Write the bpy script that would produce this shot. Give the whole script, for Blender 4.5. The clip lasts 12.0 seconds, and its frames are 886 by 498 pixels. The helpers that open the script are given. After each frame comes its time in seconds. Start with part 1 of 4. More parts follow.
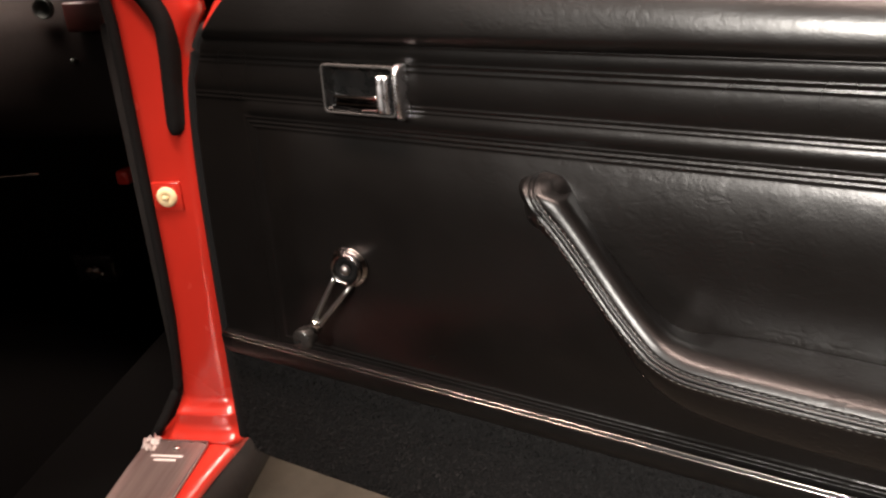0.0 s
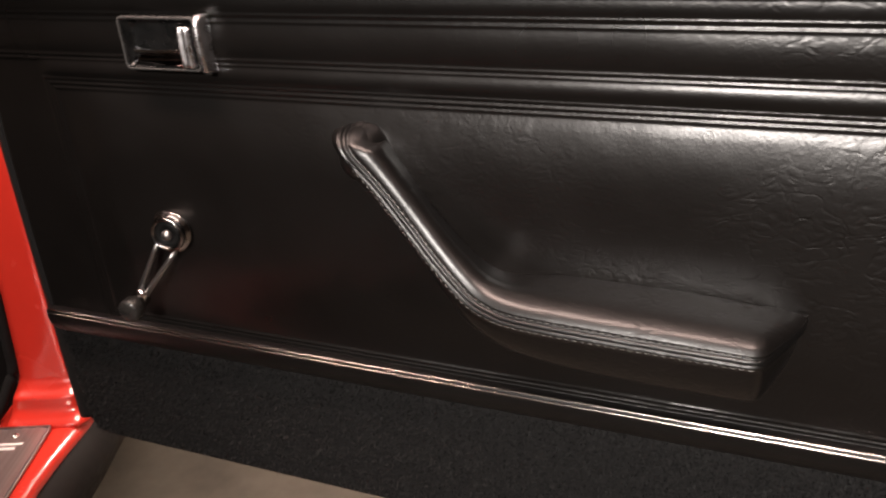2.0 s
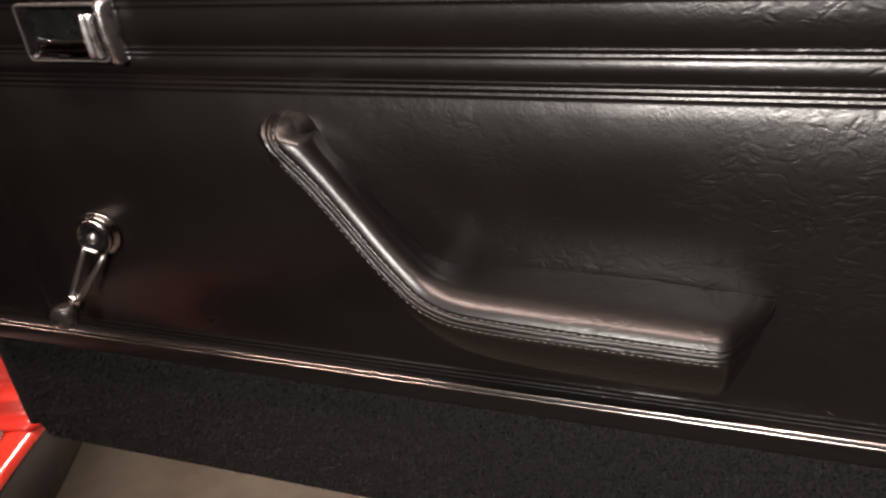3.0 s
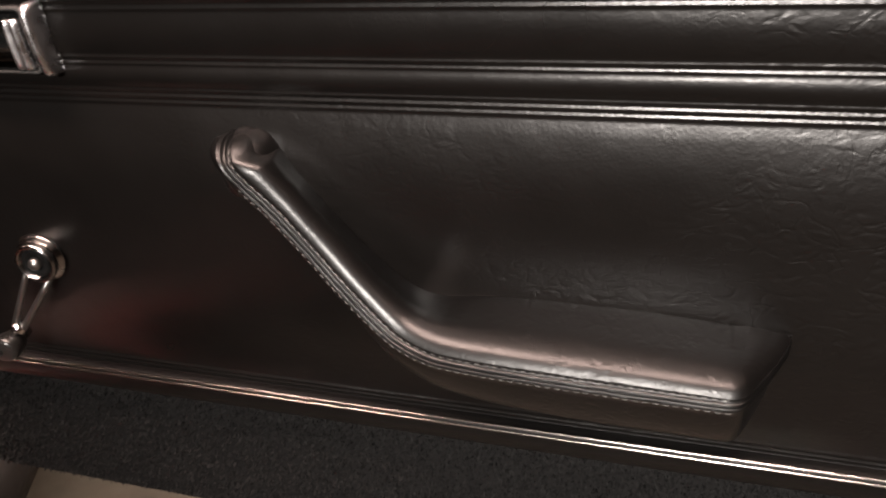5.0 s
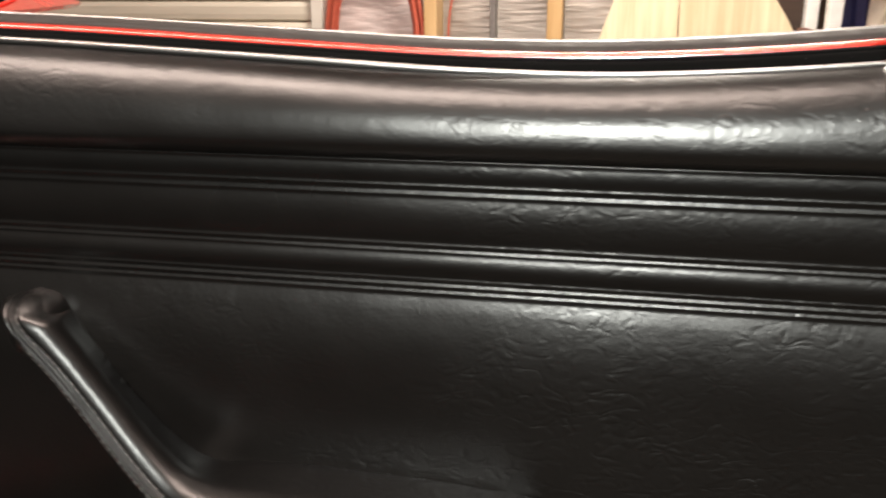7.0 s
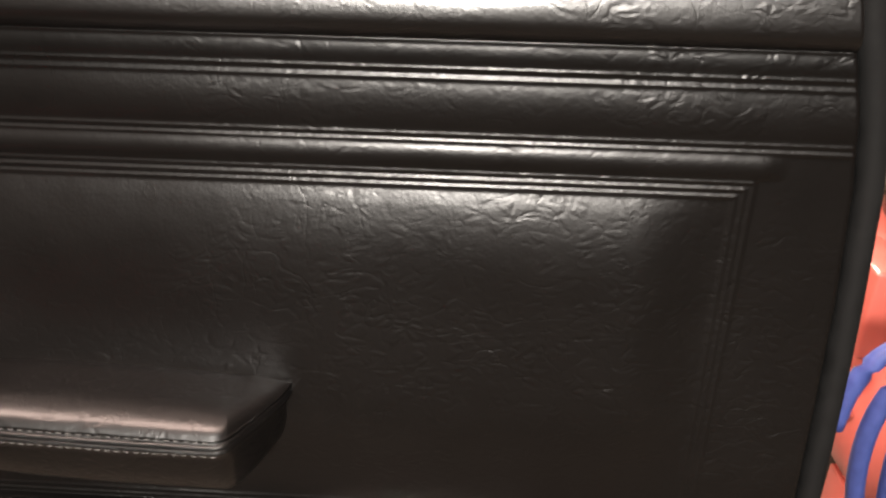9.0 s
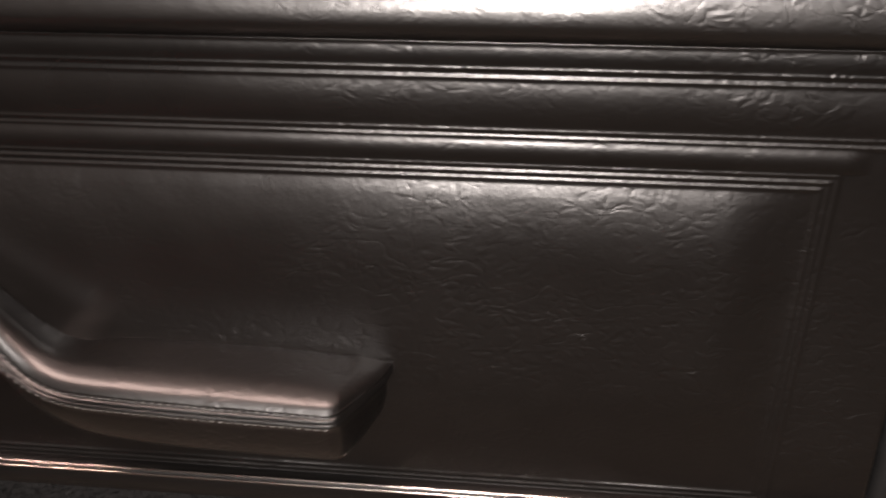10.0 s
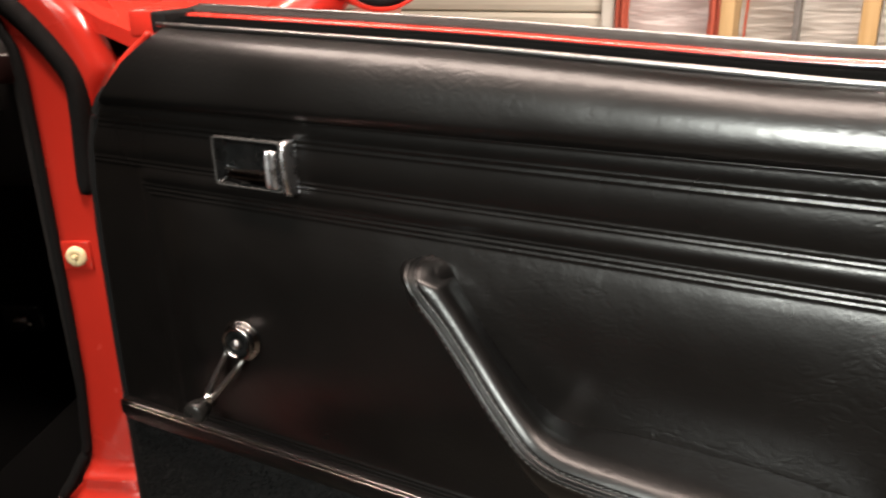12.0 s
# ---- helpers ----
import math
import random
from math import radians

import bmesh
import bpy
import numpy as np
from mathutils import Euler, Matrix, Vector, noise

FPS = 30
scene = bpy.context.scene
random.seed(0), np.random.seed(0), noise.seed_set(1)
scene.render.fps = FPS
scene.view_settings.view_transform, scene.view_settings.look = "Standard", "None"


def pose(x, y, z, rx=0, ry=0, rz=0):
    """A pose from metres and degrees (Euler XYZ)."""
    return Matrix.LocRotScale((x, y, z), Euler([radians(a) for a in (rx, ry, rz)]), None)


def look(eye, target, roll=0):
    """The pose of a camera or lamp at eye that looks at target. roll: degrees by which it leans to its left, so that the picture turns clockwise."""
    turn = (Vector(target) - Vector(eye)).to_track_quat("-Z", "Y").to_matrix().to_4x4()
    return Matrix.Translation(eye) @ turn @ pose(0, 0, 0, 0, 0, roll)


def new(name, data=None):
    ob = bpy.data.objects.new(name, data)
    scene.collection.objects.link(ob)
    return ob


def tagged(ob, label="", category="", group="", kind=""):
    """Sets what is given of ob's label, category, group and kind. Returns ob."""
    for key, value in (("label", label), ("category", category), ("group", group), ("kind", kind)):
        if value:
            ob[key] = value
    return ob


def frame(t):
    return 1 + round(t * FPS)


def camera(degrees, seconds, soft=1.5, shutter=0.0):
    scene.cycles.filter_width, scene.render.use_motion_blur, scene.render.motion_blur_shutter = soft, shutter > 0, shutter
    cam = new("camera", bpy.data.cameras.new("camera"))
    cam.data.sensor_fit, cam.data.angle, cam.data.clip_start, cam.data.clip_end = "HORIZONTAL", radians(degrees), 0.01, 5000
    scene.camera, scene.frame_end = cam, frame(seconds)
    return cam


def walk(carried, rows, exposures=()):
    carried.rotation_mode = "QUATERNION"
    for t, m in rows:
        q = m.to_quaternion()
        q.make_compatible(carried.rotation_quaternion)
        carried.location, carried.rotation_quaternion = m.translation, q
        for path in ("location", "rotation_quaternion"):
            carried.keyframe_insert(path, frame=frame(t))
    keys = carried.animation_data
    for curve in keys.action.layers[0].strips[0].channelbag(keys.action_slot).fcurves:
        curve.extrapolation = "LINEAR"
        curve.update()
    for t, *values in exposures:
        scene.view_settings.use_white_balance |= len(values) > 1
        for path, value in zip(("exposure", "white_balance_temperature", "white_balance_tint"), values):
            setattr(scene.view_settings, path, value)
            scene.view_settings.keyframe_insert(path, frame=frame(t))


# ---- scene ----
cam = camera(57.0, 12.0, soft=2.2, shutter=0.5)
PATH = [
    (0, (0.6840, -0.5540, 0.9640), (0.2092, 0.2347, 0.5736), -3.60),
    (0.5, (0.6920, -0.5500, 0.9630), (0.2554, 0.2512, 0.5539), -3.60),
    (1, (0.7040, -0.5410, 0.9590), (0.2980, 0.2691, 0.5360), -3.70),
    (1.5, (0.7160, -0.5320, 0.9540), (0.3416, 0.2862, 0.5177), -3.70),
    (2, (0.7250, -0.5260, 0.9530), (0.3824, 0.3011, 0.5074), -3.70),
    (2.5, (0.7310, -0.5100, 0.9530), (0.4055, 0.3175, 0.4955), -4.20),
    (2.7, (0.7340, -0.4930, 0.9550), (0.4087, 0.3251, 0.4807), -5.20),
    (4.3, (0.7180, -0.3950, 0.9680), (0.4305, 0.3816, 0.4074), -8.10),
    (4.5, (0.7160, -0.3940, 0.9690), (0.4319, 0.3859, 0.4112), -7.60),
    (5, (0.7100, -0.4010, 0.9660), (0.4251, 0.3887, 0.4227), -6.40),
    (5.5, (0.7040, -0.4080, 0.9650), (0.4280, 0.3929, 0.4336), -5.20),
    (6, (0.7110, -0.4170, 0.9710), (0.4455, 0.4194, 0.4915), -4.00),
    (6.5, (0.7510, -0.4110, 0.9830), (0.5050, 0.4495, 0.5370), -3.60),
    (7, (0.7910, -0.4340, 0.9550), (0.6149, 0.4998, 0.6434), -0.20),
    (7.5, (0.8130, -0.4100, 0.9700), (0.6910, 0.5242, 0.6349), 0.80),
    (7.7, (0.8280, -0.4110, 0.9720), (0.7290, 0.5214, 0.6245), 1.10),
    (9.3, (0.8780, -0.4150, 0.9380), (0.8415, 0.4815, 0.4965), 1.30),
    (9.5, (0.8680, -0.4200, 0.9400), (0.8255, 0.4738, 0.4936), 1.10),
    (10, (0.8450, -0.4430, 0.9570), (0.7595, 0.4482, 0.5114), 0.10),
    (10.5, (0.8110, -0.4760, 0.9630), (0.6435, 0.4275, 0.5685), -0.20),
    (11, (0.7720, -0.4940, 0.9770), (0.4955, 0.3940, 0.6095), -0.90),
    (11.5, (0.7560, -0.4960, 0.9860), (0.3636, 0.3579, 0.6441), -1.30),
    (12, (0.7370, -0.4950, 0.9850), (0.2759, 0.3223, 0.6394), -1.60),
]
TINTS = [(0.0, 0.17, 6950, 20), (2.5, 0.11, 6950, 23), (6.0, 0.18, 6950, 22), (6.7, 0.08, 6850, 19), (7.2, -0.23, 6450, 8), (8.0, -0.23, 6450, 8), (9.3, 0.5, 7050, 23), (9.7, 0.45, 7000, 24), (10.4, 0.07, 6950, 27), (11.0, 0.0, 6750, 14), (11.5, -0.05, 6500, 10), (12.0, -0.05, 6500, 10)]
walk(cam, [(t, look(eye, target, roll)) for t, eye, target, roll in PATH], TINTS)

# ---- world and lamps ----
world = bpy.data.worlds.new("garage_night")
scene.world = world
world.use_nodes = True
world.node_tree.nodes["Background"].inputs["Color"].default_value = (0.02, 0.02, 0.022, 1)
world.node_tree.nodes["Background"].inputs["Strength"].default_value = 0.3
scene.view_settings.exposure = 0.0


def tube_or_standin(x, y, z, lx, ly, watts, colour):
    lamp = bpy.data.lights.new("tube_or_standin_light", "AREA")
    lamp.shape, lamp.size, lamp.size_y, lamp.energy, lamp.color = "RECTANGLE", lx, ly, watts, colour
    ob = new("tube_or_standin_light", lamp)
    ob.matrix_world = look((x, y, z), (x, y + 0.0001, 0))
    return ob


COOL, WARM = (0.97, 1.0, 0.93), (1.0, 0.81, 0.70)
# unseen fixed lamp, added in place of a light carried with the camera
key = tube_or_standin(0.86, -3.35, 2.27, 0.55, 0.45, 9.2, COOL)
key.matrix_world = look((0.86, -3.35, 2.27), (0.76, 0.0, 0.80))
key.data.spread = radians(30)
# garage tubes
tube_or_standin(-0.55, -0.4, 2.5, 3.5, 0.3, 145, WARM)
tube_or_standin(0.9, 2.0, 2.5, 1.2, 0.3, 130, (1.0, 0.9, 0.78))


# ---- materials ----
def material(name, colour, rough=0.5, metal=0.0, coat=0.0, spec=0.5):
    m = bpy.data.materials.new(name)
    m.use_nodes = True
    b = m.node_tree.nodes["Principled BSDF"]
    b.inputs["Base Color"].default_value = (*colour, 1)
    b.inputs["Roughness"].default_value = rough
    b.inputs["Metallic"].default_value = metal
    b.inputs["Coat Weight"].default_value = coat
    b.inputs["Coat Roughness"].default_value = 0.08
    b.inputs["Specular IOR Level"].default_value = spec
    return m


def node(m, kind, **values):
    n = m.node_tree.nodes.new(kind)
    for key, value in values.items():
        n.inputs[key.replace("_", " ")].default_value = value
    return n


def link(m, a, out, b, into):
    m.node_tree.links.new(a.outputs[out], b.inputs[into])


def principled(m):
    return m.node_tree.nodes["Principled BSDF"]


def place_of(m):
    return node(m, "ShaderNodeTexCoord")


def mix_colour(m, low, high, factor, out="Fac"):
    mix = m.node_tree.nodes.new("ShaderNodeMix")
    mix.data_type = "RGBA"
    mix.inputs[6].default_value, mix.inputs[7].default_value = (*low, 1), (*high, 1)
    link(m, factor, out, mix, 0)
    m.node_tree.links.new(mix.outputs[2], principled(m).inputs["Base Color"])
    return mix


def spread(m, source, low, high, into, out="Fac", a=0.3, b=0.7):
    r = node(m, "ShaderNodeMapRange", From_Min=a, From_Max=b, To_Min=low, To_Max=high)
    link(m, source, out, r, "Value")
    link(m, r, "Result", principled(m), into)
    return r


def bumpy(m, height, out, strength, distance, after=None):
    b = node(m, "ShaderNodeBump", Strength=strength, Distance=distance)
    link(m, height, out, b, "Height")
    if after:
        link(m, after, "Normal", b, "Normal")
    link(m, b, "Normal", principled(m), "Normal")
    return b


def maths(m, kind, a, out, value=0.0):
    n = m.node_tree.nodes.new("ShaderNodeMath")
    n.operation = kind
    n.inputs[1].default_value = value
    link(m, a, out, n, 0)
    return n


def make_vinyl(name="black_vinyl", rough=0.31, crease=1.0, folds=True, shade=1.0, taut=0.15):
    m = material(name, (0.006, 0.0055, 0.005), rough, spec=0.33)
    co = place_of(m)
    grain = node(m, "ShaderNodeTexVoronoi", Scale=520.0)
    fine = node(m, "ShaderNodeTexNoise", Scale=1100.0, Detail=2.0)
    wide = node(m, "ShaderNodeTexNoise", Scale=5.5, Detail=2.0)
    warp = node(m, "ShaderNodeTexNoise", Scale=34.0, Detail=2.0)
    soft = node(m, "ShaderNodeTexNoise", Scale=70.0, Detail=3.0)
    for n in (grain, fine, wide, warp, soft):
        link(m, co, "Object", n, "Vector")
    patch = node(m, "ShaderNodeMapRange", From_Min=0.38, From_Max=0.62, To_Min=0.05 * crease, To_Max=0.5 * crease)
    link(m, wide, "Fac", patch, "Value")
    # the skin is pulled smooth towards the hinge and puckers towards the latch
    xyz = node(m, "ShaderNodeSeparateXYZ")
    link(m, co, "Object", xyz, "Vector")
    slack = node(m, "ShaderNodeMapRange", From_Min=0.35, From_Max=0.70, To_Min=taut, To_Max=1.0)
    link(m, xyz, "X", slack, "Value")
    pucker = maths(m, "MULTIPLY", patch, "Result")
    link(m, slack, "Result", pucker, 1)
    if folds:
        # and bunches over the rolled top edge
        over = node(m, "ShaderNodeMapRange", From_Min=0.858, From_Max=0.874, To_Min=1.0, To_Max=1.25)
        link(m, xyz, "Z", over, "Value")
        pucker2 = maths(m, "MULTIPLY", pucker, 0)
        link(m, over, "Result", pucker2, 1)
        pucker = pucker2
    after = None
    for scale, turn, bend, depth in (((34.0, 34.0, 64.0), 0.6, 0.030, 0.00045), ((105.0, 105.0, 165.0), -0.6, 0.018, 0.00046)):
        mix = node(m, "ShaderNodeMix")
        mix.data_type = "VECTOR"
        mix.inputs[0].default_value = bend
        m.node_tree.links.new(co.outputs["Object"], mix.inputs[4])
        m.node_tree.links.new(warp.outputs["Color"], mix.inputs[5])
        mp = node(m, "ShaderNodeMapping", Scale=scale, Rotation=(0.0, turn, 0.0))
        m.node_tree.links.new(mix.outputs[1], mp.inputs["Vector"])
        cells = node(m, "ShaderNodeTexVoronoi", Scale=1.0)
        cells.feature = "DISTANCE_TO_EDGE"
        link(m, mp, "Vector", cells, "Vector")
        groove = node(m, "ShaderNodeMapRange", From_Min=0.0, From_Max=0.10 if scale[0] < 50 else 0.32, To_Min=0.0, To_Max=1.0)
        groove.interpolation_type = "SMOOTHSTEP"
        link(m, cells, "Distance", groove, "Value")
        broken = node(m, "ShaderNodeTexNoise", Scale=75.0 + 400.0 * bend, Detail=1.0)
        link(m, co, "Object", broken, "Vector")
        gate = node(m, "ShaderNodeMapRange", From_Min=0.46 if scale[0] < 50 else 0.36, From_Max=0.62, To_Min=0.0, To_Max=1.0)
        link(m, broken, "Fac", gate, "Value")
        both = maths(m, "MULTIPLY", gate, "Result")
        link(m, pucker, 0, both, 1)
        b = node(m, "ShaderNodeBump", Distance=depth)
        link(m, groove, "Result", b, "Height")
        link(m, both, 0, b, "Strength")
        if after:
            link(m, after, "Normal", b, "Normal")
        after = b
    for size, stretch, turn, line, depth, firm in ((17.0, (0.75, 1.0, 1.35), 0.45, 0.012, 0.0008, 0.5), (30.0, (1.5, 1.0, 0.7), -0.25, 0.018, 0.0006, 0.5), (52.0, (0.7, 1.0, 1.4), -0.5, 0.030, 0.0004, 0.6)) if folds else ((95.0, (1.6, 1.0, 0.8), 0.3, 0.05, 0.0004, 0.8),):
        mp = node(m, "ShaderNodeMapping", Scale=stretch, Rotation=(0.0, turn, 0.0))
        link(m, co, "Object", mp, "Vector")
        n = node(m, "ShaderNodeTexNoise", Scale=size, Detail=2.5, Roughness=0.55)
        link(m, mp, "Vector", n, "Vector")
        off = maths(m, "SUBTRACT", n, "Fac", 0.5)
        fold = maths(m, "ABSOLUTE", off, 0)
        groove = node(m, "ShaderNodeMapRange", From_Min=0.0, From_Max=line, To_Min=0.0, To_Max=1.0)
        groove.interpolation_type = "SMOOTHSTEP"
        link(m, fold, 0, groove, "Value")
        broken = node(m, "ShaderNodeTexNoise", Scale=size * 0.8, Detail=1.0)
        link(m, co, "Object", broken, "Vector")
        gate = node(m, "ShaderNodeMapRange", From_Min=0.51, From_Max=0.62, To_Min=0.0, To_Max=firm)
        link(m, broken, "Fac", gate, "Value")
        both = maths(m, "MULTIPLY", gate, "Result")
        link(m, pucker, 0, both, 1)
        b = node(m, "ShaderNodeBump", Distance=depth)
        link(m, groove, "Result", b, "Height")
        link(m, both, 0, b, "Strength")
        link(m, after, "Normal", b, "Normal")
        after = b
    b2 = node(m, "ShaderNodeBump", Strength=0.13, Distance=0.0003)
    link(m, grain, "Distance", b2, "Height")
    link(m, after, "Normal", b2, "Normal")
    b3 = node(m, "ShaderNodeBump", Strength=0.18, Distance=0.0012)
    link(m, soft, "Fac", b3, "Height")
    link(m, b2, "Normal", b3, "Normal")
    bumpy(m, fine, "Fac", 0.12, 0.0002, b3)
    spread(m, wide, rough - 0.04, rough + 0.06, "Roughness")
    mix_colour(m, (0.0026 * shade, 0.0022 * shade, 0.0020 * shade), (0.0043 * shade, 0.0037 * shade, 0.0034 * shade), warp)
    return m


VINYL = make_vinyl(crease=0.85)
LEDGE_VINYL = make_vinyl("dull_black_vinyl", 0.48, 0.3, False)
principled(LEDGE_VINYL).inputs["Specular IOR Level"].default_value = 0.2
ROLL_VINYL = make_vinyl("stretched_black_vinyl", 0.32, 0.5, taut=0.65)
principled(ROLL_VINYL).inputs["Specular IOR Level"].default_value = 0.55
PAD = make_vinyl("armrest_vinyl", 0.35, 0.7, False, 0.5)
principled(PAD).inputs["Specular IOR Level"].default_value = 0.5


def make_carpet():
    m = material("black_carpet", (0.012, 0.0115, 0.011), 0.95, spec=0.08)
    co = place_of(m)
    n1 = node(m, "ShaderNodeTexNoise", Scale=330.0, Detail=3.0)
    n2 = node(m, "ShaderNodeTexNoise", Scale=40.0, Detail=3.0)
    link(m, co, "Object", n1, "Vector")
    link(m, co, "Object", n2, "Vector")
    mix_colour(m, (0.003, 0.003, 0.003), (0.018, 0.017, 0.017), n1)
    bumpy(m, n1, "Fac", 1.0, 0.003)
    return m


CARPET = make_carpet()


def make_tuft():
    m = material("carpet_tuft", (0.02, 0.019, 0.018), 0.95, spec=0.15)
    info = node(m, "ShaderNodeNewGeometry")
    mix_colour(m, (0.006, 0.006, 0.006), (0.019, 0.0185, 0.018), info, "Random Per Island")
    return m


TUFT = make_tuft()


def make_paint(name, colour, rough=0.22):
    m = material(name, colour, rough, coat=0.7)
    co = place_of(m)
    n1 = node(m, "ShaderNodeTexNoise", Scale=9.0, Detail=4.0)
    n2 = node(m, "ShaderNodeTexNoise", Scale=160.0, Detail=2.0)
    link(m, co, "Object", n1, "Vector")
    link(m, co, "Object", n2, "Vector")
    mix_colour(m, tuple(c * 0.85 for c in colour), tuple(min(1, c * 1.1) for c in colour), n1)
    bumpy(m, n2, "Fac", 0.06, 0.001)
    spread(m, n1, rough - 0.05, rough + 0.1, "Roughness")
    return m


MAROON = make_paint("dark_red_interior_paint", (0.045, 0.004, 0.003), 0.5)
RED = make_paint("red_car_paint", (0.60, 0.034, 0.02))


def make_mottled(name, low, high, scale, rough=0.7, stretch=(1, 1, 1), bump=0.2, depth=0.002):
    m = material(name, low, rough)
    co = place_of(m)
    mp = node(m, "ShaderNodeMapping", Scale=stretch)
    link(m, co, "Object", mp, "Vector")
    n1 = node(m, "ShaderNodeTexNoise", Scale=scale, Detail=6.0, Roughness=0.6)
    n2 = node(m, "ShaderNodeTexNoise", Scale=scale * 0.15, Detail=3.0)
    link(m, mp, "Vector", n1, "Vector")
    link(m, mp, "Vector", n2, "Vector")
    both = m.node_tree.nodes.new("ShaderNodeMath")
    both.operation = "ADD"
    link(m, n1, "Fac", both, 0)
    link(m, n2, "Fac", both, 1)
    half = node(m, "ShaderNodeMapRange", From_Min=0.75, From_Max=1.25)
    link(m, both, 0, half, "Value")
    mix_colour(m, low, high, half, "Result")
    bumpy(m, n1, "Fac", bump, depth)
    return m


def make_chrome(name, rough=0.07, colour=(0.82, 0.81, 0.8)):
    m = material(name, colour, rough, 1.0)
    co = place_of(m)
    n1 = node(m, "ShaderNodeTexNoise", Scale=60.0, Detail=5.0)
    link(m, co, "Object", n1, "Vector")
    spread(m, n1, rough * 0.7, rough * 2.0, "Roughness")
    bumpy(m, n1, "Fac", 0.02, 0.001)
    return m


CHROME = make_chrome("chrome")
# chrome with the dark surroundings it reflects put into its colour
DARK_CHROME = make_chrome("darkened_chrome", 0.1, (0.22, 0.21, 0.21))
GREY_METAL = make_chrome("grey_satin_metal", 0.5, (0.05, 0.048, 0.046))
principled(GREY_METAL).inputs["Metallic"].default_value = 0.6
BEAD = material("satin_bead", (0.30, 0.29, 0.285), 0.34, 1.0)
STRIP = material("warm_chrome_strip", (0.40, 0.355, 0.33), 0.2, 1.0)
HUB_CHROME = make_chrome("dulled_chrome", 0.14, (0.34, 0.325, 0.32))
SATIN = make_chrome("satin_chrome", 0.2, (0.78, 0.77, 0.79))
# pale colour stands in for the shine on bright relief metal
PALE_METAL = material("pale_bright_relief", (0.78, 0.74, 0.72), 0.45, 0.3)
STEEL = make_mottled("worn_sill_metal", (0.30, 0.22, 0.21), (0.44, 0.34, 0.32), 60.0, 0.32, (3.0, 0.15, 1.0), 0.05, 0.001)
principled(STEEL).inputs["Metallic"].default_value = 0.75


def make_rubber(name="black_rubber", rough=0.6, colour=(0.008, 0.008, 0.008)):
    m = material(name, colour, rough)
    co = place_of(m)
    n1 = node(m, "ShaderNodeTexNoise", Scale=80.0, Detail=4.0)
    link(m, co, "Object", n1, "Vector")
    spread(m, n1, rough - 0.12, rough + 0.15, "Roughness")
    mix_colour(m, colour, tuple(c * 2 for c in colour), n1)
    bumpy(m, n1, "Fac", 0.2, 0.002)
    return m


RUBBER = make_rubber("black_rubber", 0.75, (0.0035, 0.0035, 0.0035))
principled(RUBBER).inputs["Specular IOR Level"].default_value = 0.18
FELT = material("black_felt", (0.002, 0.002, 0.002), 1.0, spec=0.05)
BLACK_TRIM = make_rubber("interior_black", 0.7, (0.015, 0.014, 0.0135))
principled(BLACK_TRIM).inputs["Specular IOR Level"].default_value = 0.15
THREAD = material("grey_thread", (0.15, 0.14, 0.135), 0.6)
CREAM = make_rubber("cream_plastic", 0.4, (0.62, 0.52, 0.3))
BLACK_PLASTIC = make_rubber("glossy_black_plastic", 0.3, (0.004, 0.004, 0.004))
principled(BLACK_PLASTIC).inputs["Specular IOR Level"].default_value = 0.25
KNOB_GREY = make_rubber("smoky_grey_plastic", 0.30, (0.008, 0.0075, 0.007))
FACE_BLACK = make_rubber("matte_black_inlay", 0.5, (0.003, 0.003, 0.003))
principled(FACE_BLACK).inputs["Specular IOR Level"].default_value = 0.08


CONCRETE = make_mottled("garage_concrete", (0.066, 0.058, 0.045), (0.118, 0.102, 0.079), 14.0, 0.65)
WHITE_WALL = make_mottled("off_white_board", (0.62, 0.58, 0.52), (0.75, 0.71, 0.65), 10.0, 0.6)
SIDING = make_mottled("cream_painted_siding", (0.66, 0.6, 0.5), (0.78, 0.72, 0.62), 12.0, 0.5, (0.3, 1, 3))
PINE = make_mottled("pine_wood", (0.42, 0.25, 0.1), (0.6, 0.4, 0.2), 30.0, 0.6, (1, 1, 0.08))
PLY = make_mottled("pale_plywood", (0.52, 0.38, 0.22), (0.82, 0.70, 0.50), 9.0, 0.55, (3.0, 1, 0.16))
# walls out of view: dark brown chosen to hold back bounce light
DIM_WALL = make_mottled("dark_unseen_wall", (0.03, 0.022, 0.018), (0.06, 0.045, 0.035), 6.0, 0.7, (1, 1, 0.2))
CEIL = make_mottled("white_ceiling_board", (0.55, 0.52, 0.5), (0.66, 0.63, 0.6), 5.0, 0.8)


def make_foil(name, colour, metal, stretch, depth):
    m = material(name, colour, 0.42, metal)
    co = place_of(m)
    mp = node(m, "ShaderNodeMapping", Scale=stretch, Rotation=(0.0, 0.15, 0.0))
    link(m, co, "Object", mp, "Vector")
    n1 = node(m, "ShaderNodeTexNoise", Scale=1.0, Detail=4.0)
    link(m, mp, "Vector", n1, "Vector")
    bumpy(m, n1, "Fac", 0.7, depth)
    mix_colour(m, tuple(c * 0.8 for c in colour), colour, n1)
    return m


